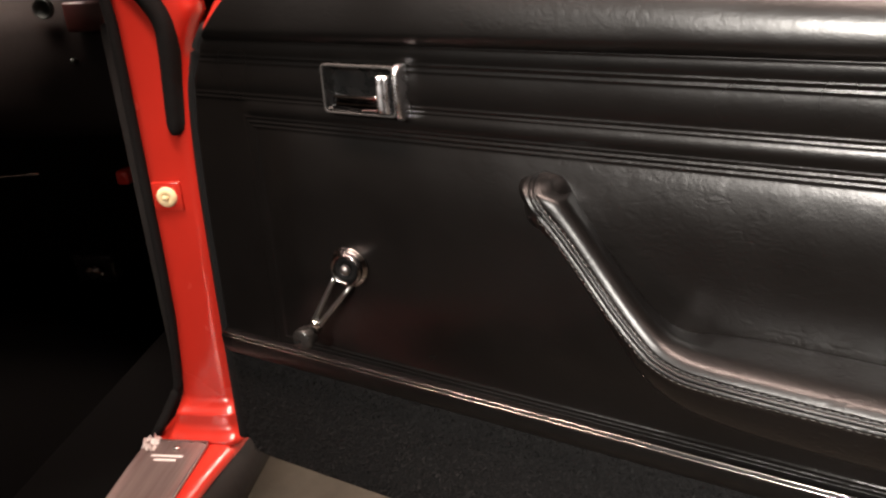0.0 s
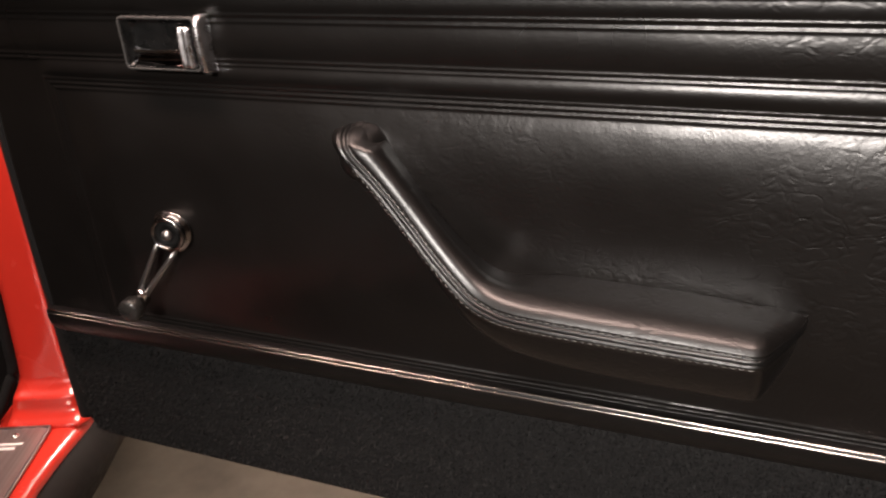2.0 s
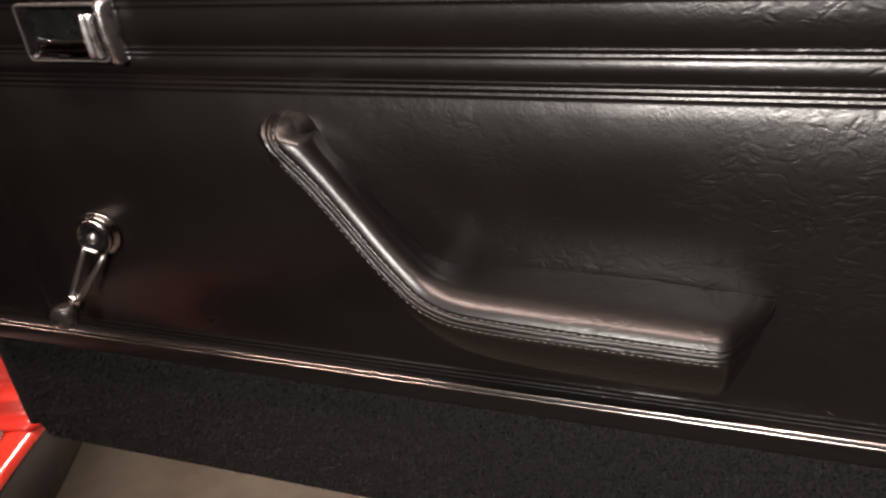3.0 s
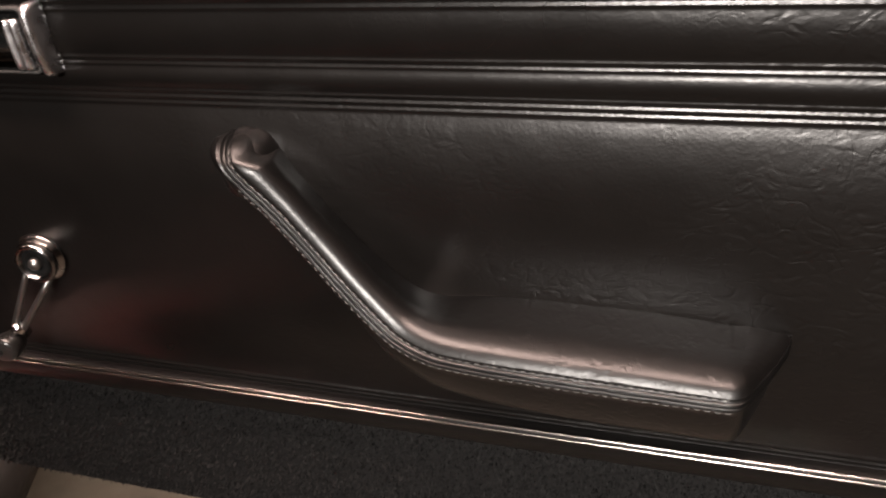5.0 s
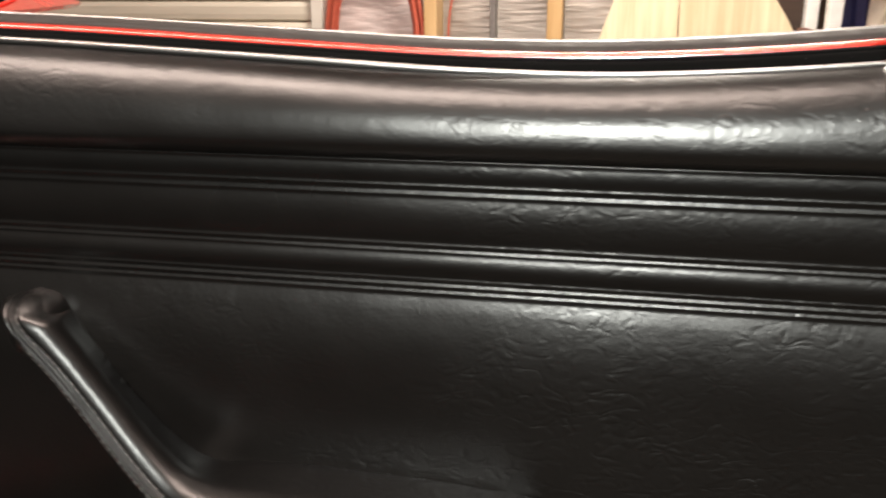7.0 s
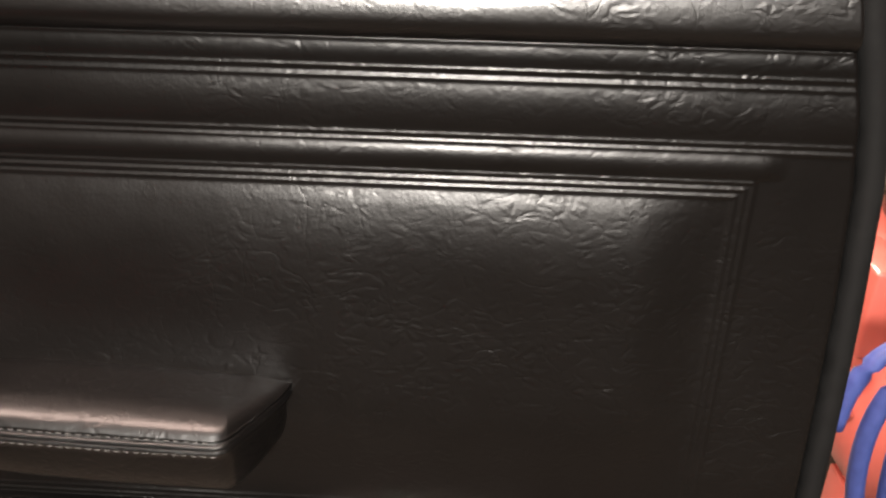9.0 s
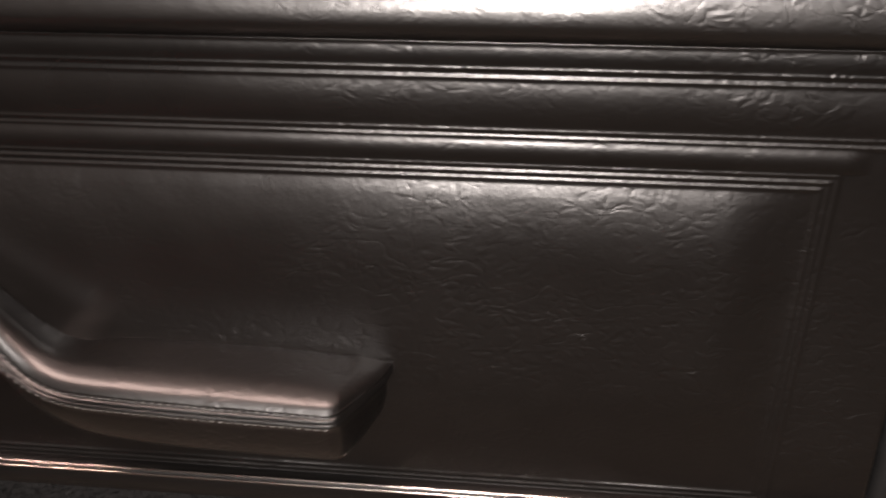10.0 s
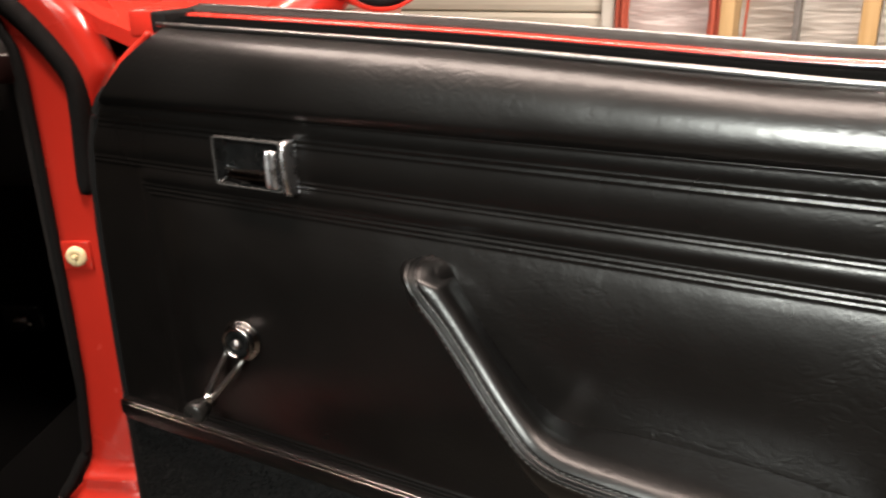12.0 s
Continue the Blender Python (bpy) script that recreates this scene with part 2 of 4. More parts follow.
FOIL = make_foil("pinkish_plastic_foil", (0.72, 0.62, 0.6), 0.25, (5.0, 5.0, 22.0), 0.02)
BUBBLE = make_foil("grey_bubble_foil", (0.42, 0.37, 0.33), 0.35, (7.0, 7.0, 60.0), 0.01)
HOSE_RED = make_rubber("red_air_hose", 0.45, (0.3, 0.06, 0.035))
GAUGE = make_chrome("gauge_rim", 0.35, (0.07, 0.085, 0.08))
HOSE_BLUE = make_rubber("blue_air_hose", 0.45, (0.035, 0.055, 0.19))
MACHINE_RED = make_paint("faded_red_enamel", (0.55, 0.12, 0.09), 0.4)
POST_WHITE = make_mottled("chalky_white_paint", (0.70, 0.68, 0.66), (0.80, 0.79, 0.77), 25.0, 0.5)


# ---- mesh helpers ----
def empty(name, label, category, m=None, kind="", group=""):
    ob = new(name)
    if m is not None:
        ob.matrix_world = m
    return tagged(ob, label, category, group, kind)


def part(name, bm, mat, parent=None, label="", smooth=True):
    me = bpy.data.meshes.new(name)
    bmesh.ops.recalc_face_normals(bm, faces=bm.faces)
    for f in bm.faces:
        f.smooth = smooth
    bm.to_mesh(me)
    bm.free()
    me.materials.append(mat)
    ob = new(name, me)
    if parent is not None:
        ob.parent = parent
    if label:
        ob["label"] = label
    return ob


def box(bm, x0, x1, y0, y1, z0, z1, bevel=0.0, segments=2):
    made = bmesh.ops.create_cube(bm, size=1.0)["verts"]
    for v in made:
        v.co = Vector((x0 + (v.co.x + 0.5) * (x1 - x0), y0 + (v.co.y + 0.5) * (y1 - y0), z0 + (v.co.z + 0.5) * (z1 - z0)))
    if bevel:
        edges = {e for v in made for e in v.link_edges}
        bmesh.ops.bevel(bm, geom=list(edges), offset=bevel, segments=segments, affect="EDGES", profile=0.5)
    return bm


def loft(bm, rings, closed=True, caps=True):
    """Skin between rings of equal length; closed: each ring is a loop."""
    rows = [[bm.verts.new(p) for p in ring] for ring in rings]
    for a, b in zip(rows, rows[1:]):
        n = len(a)
        for i in range(n if closed else n - 1):
            j = (i + 1) % n
            bm.faces.new((a[i], a[j], b[j], b[i]))
    if closed and caps:
        bm.faces.new(rows[0])
        bm.faces.new(rows[-1])
    return bm


def tube(bm, points, radius, sides=10, caps=True):
    """A round tube along points."""
    pts = [Vector(p) for p in points]
    rings = []
    for i, p in enumerate(pts):
        way = (pts[min(i + 1, len(pts) - 1)] - pts[max(i - 1, 0)]).normalized()
        side = way.cross(Vector((0, 0, 1)) if abs(way.z) < 0.9 else Vector((0, 1, 0))).normalized()
        up = side.cross(way)
        r = radius(i / (len(pts) - 1)) if callable(radius) else radius
        rings.append([p + r * (math.cos(a) * side + math.sin(a) * up) for a in (2 * math.pi * k / sides for k in range(sides))])
    return loft(bm, rings, True, caps)


def curve_through(points, steps=8):
    """A smooth line through the points."""
    pts = [Vector(p) for p in points]
    out = []
    for i in range(len(pts) - 1):
        p0, p1, p2, p3 = pts[max(i - 1, 0)], pts[i], pts[i + 1], pts[min(i + 2, len(pts) - 1)]
        for k in range(steps):
            t = k / steps
            out.append(0.5 * (2 * p1 + (p2 - p0) * t + (2 * p0 - 5 * p1 + 4 * p2 - p3) * t * t + (3 * p1 - p0 - 3 * p2 + p3) * t ** 3))
    return out + [pts[-1]]


def lathe(bm, profile, centre, axis, sides=32):
    """Turns (radius, along) pairs round an axis."""
    a = Vector(axis).normalized()
    u = a.cross(Vector((0, 0, 1)) if abs(a.z) < 0.9 else Vector((1, 0, 0))).normalized()
    v = a.cross(u)
    c = Vector(centre)
    rings = [[c + a * h + max(r, 1e-5) * (math.cos(q) * u + math.sin(q) * v) for q in (2 * math.pi * k / sides for k in range(sides))] for r, h in profile]
    return loft(bm, rings, True, True)


def prism(bm, outline, y0, y1, bevel=0.0, segments=2):
    """An outline in x and z, extruded from y0 to y1."""
    front = [bm.verts.new((x, y0, z)) for x, z in outline]
    back = [bm.verts.new((x, y1, z)) for x, z in outline]
    n = len(outline)
    faces = [bm.faces.new(front), bm.faces.new(back[::-1])]
    for i in range(n):
        faces.append(bm.faces.new((front[i], back[i], back[(i + 1) % n], front[(i + 1) % n])))
    if bevel:
        edges = [e for e in faces[0].edges]
        bmesh.ops.bevel(bm, geom=edges, offset=bevel, segments=segments, affect="EDGES", profile=0.5)
    return bm


def steps(table, v):
    """Straight lines between (v, value) pairs."""
    xs, ys = zip(*sorted(table))
    return float(np.interp(v, xs, ys))


def smooth_steps(table, v):
    """The same, rounded over a few centimetres."""
    return sum(steps(table, v + d) for d in (-0.03, -0.02, -0.01, 0, 0.01, 0.02, 0.03)) / 7


# ---- the garage ----
def room_box(name, label, mat, *dims):
    ob = part(name, box(bmesh.new(), *dims), mat, smooth=False)
    return tagged(ob, label, "wall" if "wall" in name else name, kind="structure")


WX0, WX1, WY0, WY1, WZ = -4.2, 4.2, -3.6, 3.06, 2.62
room_box("floor", "bare tan-grey concrete garage floor", CONCRETE, WX0, WX1, WY0, WY1 + 0.2, -0.1, 0.0)
room_box("ceiling", "plain white boarded garage ceiling", CEIL, WX0, WX1, WY0, WY1 + 0.2, WZ, WZ + 0.1)
room_box("wall_north", "off-white garage wall behind the studs", WHITE_WALL, WX0, WX1, WY1 + 0.1, WY1 + 0.2, 0.0, WZ)
room_box("wall_south", "unseen garage wall, kept dark so it bounces little light", DIM_WALL, WX0, WX1, WY0 - 0.1, WY0, 0.0, WZ)
room_box("wall_east", "unseen garage wall, kept dark so it bounces little light", DIM_WALL, WX1, WX1 + 0.1, WY0, WY1 + 0.2, 0.0, WZ)
room_box("wall_west", "unseen garage wall, kept dark so it bounces little light", DIM_WALL, WX0 - 0.1, WX0, WY0, WY1 + 0.2, 0.0, WZ)

# roller door of cream slats, with its end post
roller = empty("roller_door", "cream painted slatted roller door, closed", "door", kind="structure")
slat = None
for k in range(28):
    if slat is None:
        bm = bmesh.new()
        profile = [(0.0, 0.0), (-0.012, 0.008), (-0.016, 0.03), (-0.016, 0.062), (-0.010, 0.078), (0.0, 0.082), (0.012, 0.08), (0.012, 0.0)]
        loft(bm, [[(x, y, z) for y, z in profile] for x in (-3.6, -0.42)])
        slat = part("slat", bm, SIDING, roller, smooth=False)
        slat.location = (0, WY1 - 0.02, 0.02)
    else:
        ob = new("slat", slat.data)
        ob.parent = roller
        ob.location = (0, WY1 - 0.02, 0.02 + 0.086 * k)
post = part("door_post", box(bmesh.new(), -0.425, -0.372, WY1 - 0.06, WY1 + 0.05, 0.0, 2.6, 0.004), WHITE_WALL, smooth=False)
tagged(post, "off-white painted post beside the roller door", "post", kind="structure")


def stud(x0, x1, mat, label, depth=0.09):
    ob = part("wall_stud", box(bmesh.new(), x0, x1, WY1 - depth, WY1 + 0.095, 0.0, WZ, 0.003), mat, smooth=False)
    return tagged(ob, label, "stud", group="wall studs", kind="structure")


stud(0.072, 0.125, PINE, "bare pine wall stud")
stud(0.575, 0.635, PINE, "bare pine wall stud")
stud(0.336, 0.36, make_rubber("grey_conduit", 0.4, (0.1, 0.09, 0.085)), "grey metal conduit between the studs", 0.03)
stud(1.62, 1.68, PINE, "bare pine wall stud")


def foil_sheet(x0, x1, bubbles):
    bm = bmesh.new()
    nx, nz = 30, 60
    rows = []
    for i in range(nx + 1):
        x = x0 + (x1 - x0) * i / nx
        ring = []
        for k in range(nz + 1):
            z = 0.05 + 2.45 * k / nz
            y = WY1 + 0.05 + 0.012 * noise.noise((x * 6, z * 9, 1.0)) + 0.003 * noise.noise((x * 14, z * 40, 4.0))
            ring.append((x, y, z))
        rows.append(ring)
    loft(bm, rows, closed=False)
    return tagged(part("foil_insulation", bm, BUBBLE if bubbles else FOIL), "wrinkled silver foil insulation between studs", "insulation", group="foil insulation")


foil_sheet(-0.37, 0.07, False)
foil_sheet(0.126, 0.574, True)
foil_sheet(0.64, 1.6, True)


def hose_coil(name, centre, radius, turns, mat, label, wobble=0.02, thick=0.008, squash=1.0):
    rnd = random.Random(5)
    pts = []
    for k in range(turns * 28 + 1):
        a = 2 * math.pi * k / 28
        r = radius * (1 + wobble * noise.noise((k * 0.11, 2.0, 0.0))) + 0.010 * (k // 28 % 4 - 1.5)
        pts.append((centre[0] + r * math.sin(a), centre[1] - 0.011 * (k / 28) % 0.06, centre[2] + squash * r * math.cos(a)))
    return tagged(part(name, tube(bmesh.new(), pts, thick, 8), mat), label, "hose")


hose_coil("air_hose", (-0.145, WY1 - 0.03, 0.70), 0.195, 6, HOSE_RED, "coiled dark red air hose hung on the garage wall", 0.03, 0.0095, 2.1)
hook = part("hose_hook", tube(bmesh.new(), [(-0.145, WY1 + 0.06, 1.12), (-0.145, WY1 - 0.11, 1.115), (-0.145, WY1 - 0.12, 1.15)], 0.008, 8), DARK_CHROME)
tagged(hook, "steel wall hook holding the red hose", "hook")
cord = part("hanging_cord", tube(bmesh.new(), curve_through([(0.21, WY1 - 0.01, 1.4), (0.20, WY1 - 0.02, 1.0), (0.165, WY1 - 0.02, 0.8), (0.15, WY1 - 0.01, 0.4)]), 0.005, 6), HOSE_RED)
tagged(cord, "thin red cord hanging against the foil", "cord")


def ply_boards():
    thing = empty("plywood_offcuts", "pale plywood boards leaning together, curved edges", "boards")
    for a, b, c, d, y, bow in ((0.53, 1.10, 0.875, 1.075, 2.93, 0.0), (1.104, 1.78, 1.079, 1.35, 2.915, 0.10)):
        bm = bmesh.new()
        side = [(b + (d - b) * q + bow * math.sin(math.pi * q) * (0.4 + 0.6 * q), q) for q in (0.0, 0.15, 0.3, 0.45, 0.6, 0.72, 0.82, 0.9, 0.96, 1.0)]
        prism(bm, [(a, 0.0)] + side + [(c, 1.0)], 0.0, 0.02, 0.002)
        ob = part("board", bm, PLY, thing, smooth=False)
        ob.matrix_local = pose(0, y, 0.002, 0, 0, 0) @ pose(0, 0, 0, -2, 0, 0)
    return thing


ply_boards()

shelf = empty("wall_shelf", "dark wooden shelf unit with pale end posts in the garage corner", "shelf")
WOOD_DARK = make_mottled("dark_shelf_wood", (0.02, 0.011, 0.007), (0.045, 0.024, 0.015), 18.0, 0.6, (0.2, 1, 1))
for z in (0.25, 0.64, 1.05):
    part("board", box(bmesh.new(), 1.584, 2.9, 2.55, 2.975, z, z + 0.03, 0.002), WOOD_DARK, shelf, smooth=False)
# dark sheet added to stand in for the dark gap beside the plywood
part("dark_gap_panel", box(bmesh.new(), 1.40, 2.9, 2.978, 2.99, 0.0, 1.3, 0.002), WOOD_DARK, shelf, smooth=False)
for x in (1.538, 2.9):
    for y in (2.60, 2.925):
        part("post", box(bmesh.new(), x, x + 0.045, y, y + 0.05, 0.0, 1.3, 0.003), POST_WHITE, shelf, "white painted post", smooth=False)


def sack_point(u, v, lift=0.0):
    """Front of the crumpled sack, u across and v up, both 0 to 1."""
    belly = math.sin(math.pi * min(1.0, max(0.0, u))) ** 0.6 * (1.0 - 0.35 * v)
    x = 1.648 + 0.262 * u + 0.045 * v * (1 - 0.6 * u) - 0.012 * math.sin(5.0 * v) * (1 - u)
    y = 2.715 - 0.075 * belly - 0.008 * math.sin(17 * u + 6 * v) * v - 0.005 * math.sin(31 * u - 9 * v)
    return (x, y - lift, 0.6715 + 0.29 * v + 0.012 * math.sin(7 * u + 1.0) * v)


def sack():
    thing = empty("printed_sack", "crumpled cream paper sack with navy panel and brown print", "sack")
    us, vs = np.linspace(0, 1, 34), np.linspace(0, 1, 26)
    bm = bmesh.new()
    rings = []
    for v in vs:
        front = [sack_point(u, v) for u in us]
        rear = [(x, 2.80 + 0.05 * math.sin(math.pi * k / 33.0) * (1 - 0.6 * v), z) for k, (x, _, z) in enumerate(front)][::-1]
        rings.append(front + rear)
    loft(bm, rings)
    part("body", bm, SACK_PAPER, thing, "cream paper body")
    for u0, u1, v0, v1, skew in ((0.90, 0.995, 0.02, 0.98, 0.0),):
        bm = bmesh.new()
        loft(bm, [[sack_point(u0 + (u1 - u0) * k / 8.0 - skew * v, v, 0.003) for k in range(9)] for v in np.linspace(v0, v1, 14)], closed=False)
        part("printed_panel", bm, NAVY, thing, "navy printed side panel")
    # illegible brown brush print
    rnd = random.Random(12)
    for k in range(9):
        u, v = 0.34 + 0.052 * k, 0.42 + 0.06 * rnd.random()
        line = [sack_point(u + 0.035 * math.sin(2.2 * q + k), v + (0.17 + 0.08 * rnd.random()) * (q / 5.0 - 0.35), 0.0035) for q in range(6)]
        part("print_stroke", tube(bmesh.new(), curve_through(line, 3), lambda q: 0.0007 + 0.0013 * math.sin(math.pi * q) ** 0.7, 6), PRINT_BROWN, thing, "brown printed stroke")
    return thing


SACK_PAPER = make_mottled("cream_sack_paper", (0.74, 0.66, 0.53), (0.85, 0.79, 0.67), 22.0, 0.6, (1, 1, 1))
NAVY = make_mottled("navy_print", (0.016, 0.017, 0.075), (0.024, 0.026, 0.11), 30.0, 0.55, (1, 1, 1))
PRINT_BROWN = make_mottled("brown_print", (0.20, 0.12, 0.07), (0.34, 0.23, 0.15), 60.0, 0.6, (1, 1, 1))
sack()


def cloth_bundle():
    """Folded navy cloth hung over a rail between post and sack."""
    thing = empty("folded_cloth", "folded navy blue cloth hung beside the sack on the shelf", "cloth")
    for k, (x0, x1, low, y) in enumerate(((1.586, 1.668, 0.757, 2.70), (1.600, 1.680, 0.795, 2.685))):
        rings = []
        for v in np.linspace(0, 1, 12):
            z = low + (1.05 - low) * v + 0.004 * math.sin(9 * v)
            pts = [(x0 + (x1 - x0) * u + 0.012 * v * u, y + 0.006 * math.sin(11 * u + 2.5 * v + k) * (1.2 - v), z - 0.010 * u * (1 - v)) for u in np.linspace(0, 1, 14)]
            rings.append(pts + [(px, py + 0.008, pz) for px, py, pz in pts[::-1]])
        part("fold", loft(bmesh.new(), rings), NAVY, thing)
    return thing


cloth_bundle()
jar = empty("preserve_jar", "pale jar with a cream lid on the shelf", "jar", pose(1.985, 2.69, 0.6705))
part("body", lathe(bmesh.new(), [(0.040, 0.0), (0.046, 0.006), (0.047, 0.09), (0.040, 0.105)], (0, 0, 0), (0, 0, 1), 28), SACK_PAPER, jar)
part("lid", lathe(bmesh.new(), [(0.044, 0.103), (0.045, 0.106), (0.045, 0.122), (0.042, 0.126), (0.0, 0.126)], (0, 0, 0), (0, 0, 1), 28), CREAM, jar, "cream lid")
case = part("tool_case", box(bmesh.new(), 1.497, 1.532, 2.68, 2.86, 0.0, 0.79, 0.008), make_mottled("brown_card", (0.07, 0.022, 0.012), (0.11, 0.038, 0.022), 20.0), smooth=False)
tagged(case, "tall dark brown case standing beside the shelf", "case")


# red compressor with a blue hose, beside the door's free end
def compressor():
    thing = empty("air_compressor", "faded red shop compressor standing on the floor", "compressor", pose(1.37, 0.5, 0.0))
    prof = [(0.0, 0.0), (0.10, 0.012), (0.145, 0.05), (0.155, 0.1), (0.155, 0.55), (0.145, 0.6), (0.10, 0.638), (0.0, 0.65)]
    part("tank", lathe(bmesh.new(), prof, (0.16, -0.08, 0.27), (0, 1, 0), 36), MACHINE_RED, thing, "red rounded air tank")
    part("head", box(bmesh.new(), 0.0, 0.055, 0.0, 0.12, 0.375, 0.50, 0.006), MACHINE_RED, thing, "red square bracket")
    part("motor_housing", lathe(bmesh.new(), [(0.0, 0.0), (0.06, 0.005), (0.07, 0.02), (0.07, 0.19), (0.05, 0.21)], (0.2, 0.1, 0.50), (0, 1, 0), 24), BLACK_PLASTIC, thing)
    for x in (0.07, 0.25):
        for y in (0.05, 0.42):
            part("foot", box(bmesh.new(), x - 0.02, x + 0.02, y - 0.03, y + 0.03, 0.0, 0.145, 0.004), MACHINE_RED, thing)
    for k, (x, z) in enumerate(((0.012, 0.355), (0.01, 0.30))):
        part("bolt", lathe(bmesh.new(), [(0.012, 0), (0.012, 0.008), (0.006, 0.012)], (x, -0.005, z), (-1, 0, 0), 6), CHROME, thing)
    return thing


compressor()
loop = []
for k in range(60):
    a = k / 59 * 2.4 * 2 * math.pi
    loop.append((1.425 - 0.14 * math.cos(a) + 0.012 * k / 10, 0.345 - 0.006 * k / 10, 0.27 + 0.235 * math.sin(a + 0.5) - 0.01 * (k % 7) / 7))
blue_hose = part("blue_hose", tube(bmesh.new(), curve_through(loop, 3), 0.0105, 10), HOSE_BLUE)
tagged(blue_hose, "looped blue air hose hanging on the red compressor", "hose")


# ---- the car ----
CAR = pose(-0.07, 0.067, 0.0, 0, 0, 22)
car = empty("car", "red vintage coupe with its black-trimmed door open", "car")


def on_car(ob):
    """Sets a part that was built in the car's own axes."""
    ob.matrix_local = CAR
    return ob



PILLAR_L = [(0.33, -0.05), (0.35, -0.044), (0.372, -0.037), (0.395, -0.031), (0.42, -0.028), (0.5, -0.021), (0.6, -0.019), (0.7, -0.018), (0.8, -0.017), (0.859, -0.017), (0.889, -0.020), (0.946, -0.045), (1.05, -0.16)]
PILLAR_R = [(0.33, 0.056), (0.35, 0.053), (0.38, 0.048), (0.455, 0.046), (0.566, 0.050), (0.66, 0.052), (0.74, 0.054), (0.83, 0.056), (0.85, 0.064), (0.873, 0.076), (0.888, 0.070), (0.903, 0.063), (0.92, 0.056), (0.934, 0.047), (0.946, 0.035), (0.97, 0.008), (1.05, -0.09)]


def foot_depth(z):
    """The foot sweeps out over the sill in two rolls."""
    upper = 0.018 * (1 - min(1.0, max(0.0, (z - 0.368) / 0.019))) ** 2
    lower = 0.016 * (1 - min(1.0, max(0.0, (z - 0.338) / 0.017))) ** 2
    return -upper - lower


def pillar():
    bm = bmesh.new()
    rings = []
    for z in [0.333 + 0.002 * k for k in range(36)] + [0.41, 0.43, 0.46] + [0.5 + 0.02 * k for k in range(17)] + [0.83 + 0.008 * k for k in range(27)]:
        xl, xr = steps(PILLAR_L, z), steps(PILLAR_R, z)
        y = foot_depth(z)
        ring = [(xl, y + 0.09, z), (xl, y + 0.012, z), (xl + 0.003, y + 0.003, z), (xl + 0.012, y, z)]
        for q in (0.3, 0.5, 0.7):
            ring.append((xl + (xr - xl) * q, y - 0.0004, z))
        ring += [(xr - 0.017, y, z), (xr - 0.011, y + 0.0016, z), (xr - 0.006, y + 0.006, z), (xr - 0.002, y + 0.013, z), (xr, y + 0.022, z), (xr + 0.001, y + 0.035, z), (xl + 0.02, y + 0.1, z)]
        rings.append(ring)
    loft(bm, rings)
    return on_car(part("hinge_pillar", bm, RED, car, "glossy red painted hinge pillar"))


pillar()

# rocker: top, rolled outer edge, black lower flange
bm = bmesh.new()
rings, under = [], []
for y, out in ((0.16, 0.053), (0.02, 0.052), (-0.015, 0.050), (-0.04, 0.046), (-0.065, 0.042), (-0.09, 0.038), (-0.13, 0.034), (-0.3, 0.034), (-1.0, 0.034), (-1.5, 0.034)):
    rings.append([(x, y, z) for x, z in ((-0.066, 0.27), (-0.066, 0.331), (-0.062, 0.334), (out - 0.016, 0.334), (out - 0.008, 0.332), (out - 0.003, 0.328), (out, 0.321), (out - 0.002, 0.318), (out - 0.03, 0.27))])
    under.append([(x, y, z) for x, z in ((out - 0.006, 0.318), (out - 0.0005, 0.316), (out + 0.001, 0.262), (out - 0.03, 0.2), (-0.05, 0.18), (-0.16, 0.18), (-0.16, 0.255), (out - 0.03, 0.268))])
loft(bm, rings)
on_car(part("rocker_sill", bm, RED, car, "glossy red painted door sill"))
on_car(part("rocker_underside", loft(bmesh.new(), under), BLACK_TRIM, car, "black lower rocker flange"))

# sill plate with crumpled upturned inner lip, screws and ribs
bm = bmesh.new()
rows = []
for k in range(24):
    y = -0.036 - 0.062 * k
    lift = 0.010 * noise.noise((k * 0.9, 3.0, 0)) if k < 3 else 0.0
    row = [(-0.067, y + 0.002, 0.343 + lift), (-0.064, y + 0.001, 0.342 + lift), (-0.060, y, 0.339)]
    row += [(-0.057 + 0.0078 * q, y, 0.3385 + (0.0012 if q % 2 else 0.0)) for q in range(9)]
    rows.append(row + [(0.012, y, 0.3365)])
loft(bm, rows, closed=False)
plate = on_car(part("sill_plate", bm, STEEL, car, "scuffed bright metal sill plate"))
part("plate_edge", tube(bmesh.new(), [(-0.06, -0.036, 0.3385), (0.011, -0.036, 0.338), (0.0125, -0.042, 0.338), (0.0125, -1.4, 0.338)], 0.0022, 8), BEAD, plate)
for y in (-0.052, -0.5, -1.0):
    part("screw", lathe(bmesh.new(), [(0.0045, 0.0), (0.0045, 0.001), (0.002, 0.0025), (0.0005, 0.0026)], (-0.024, y, 0.339), (0, 0, 1), 14), CHROME, plate)
for x0, x1, y in ((-0.05, -0.008, -0.069), (-0.043, -0.014, -0.077)):
    part("lettering_bar", box(bmesh.new(), x0, x1, y - 0.0022, y + 0.0022, 0.3396, 0.3408, 0.0004), PALE_METAL, plate)
bm = bmesh.new()
lip = []
for k in range(9):
    q = k / 8
    lip.append([(-0.069 + 0.018 * q, -0.060 + 0.026 * w, 0.340 + 0.020 * w * (1.3 - w) * (0.7 - 0.5 * q) + 0.011 * noise.noise((q * 9, w * 5, 1))) for w in (0.0, 0.25, 0.5, 0.75, 1.0)])
loft(bm, lip, closed=False)
part("bent_lip", bm, PALE_METAL, plate, "bent bright corner of the plate", smooth=False)

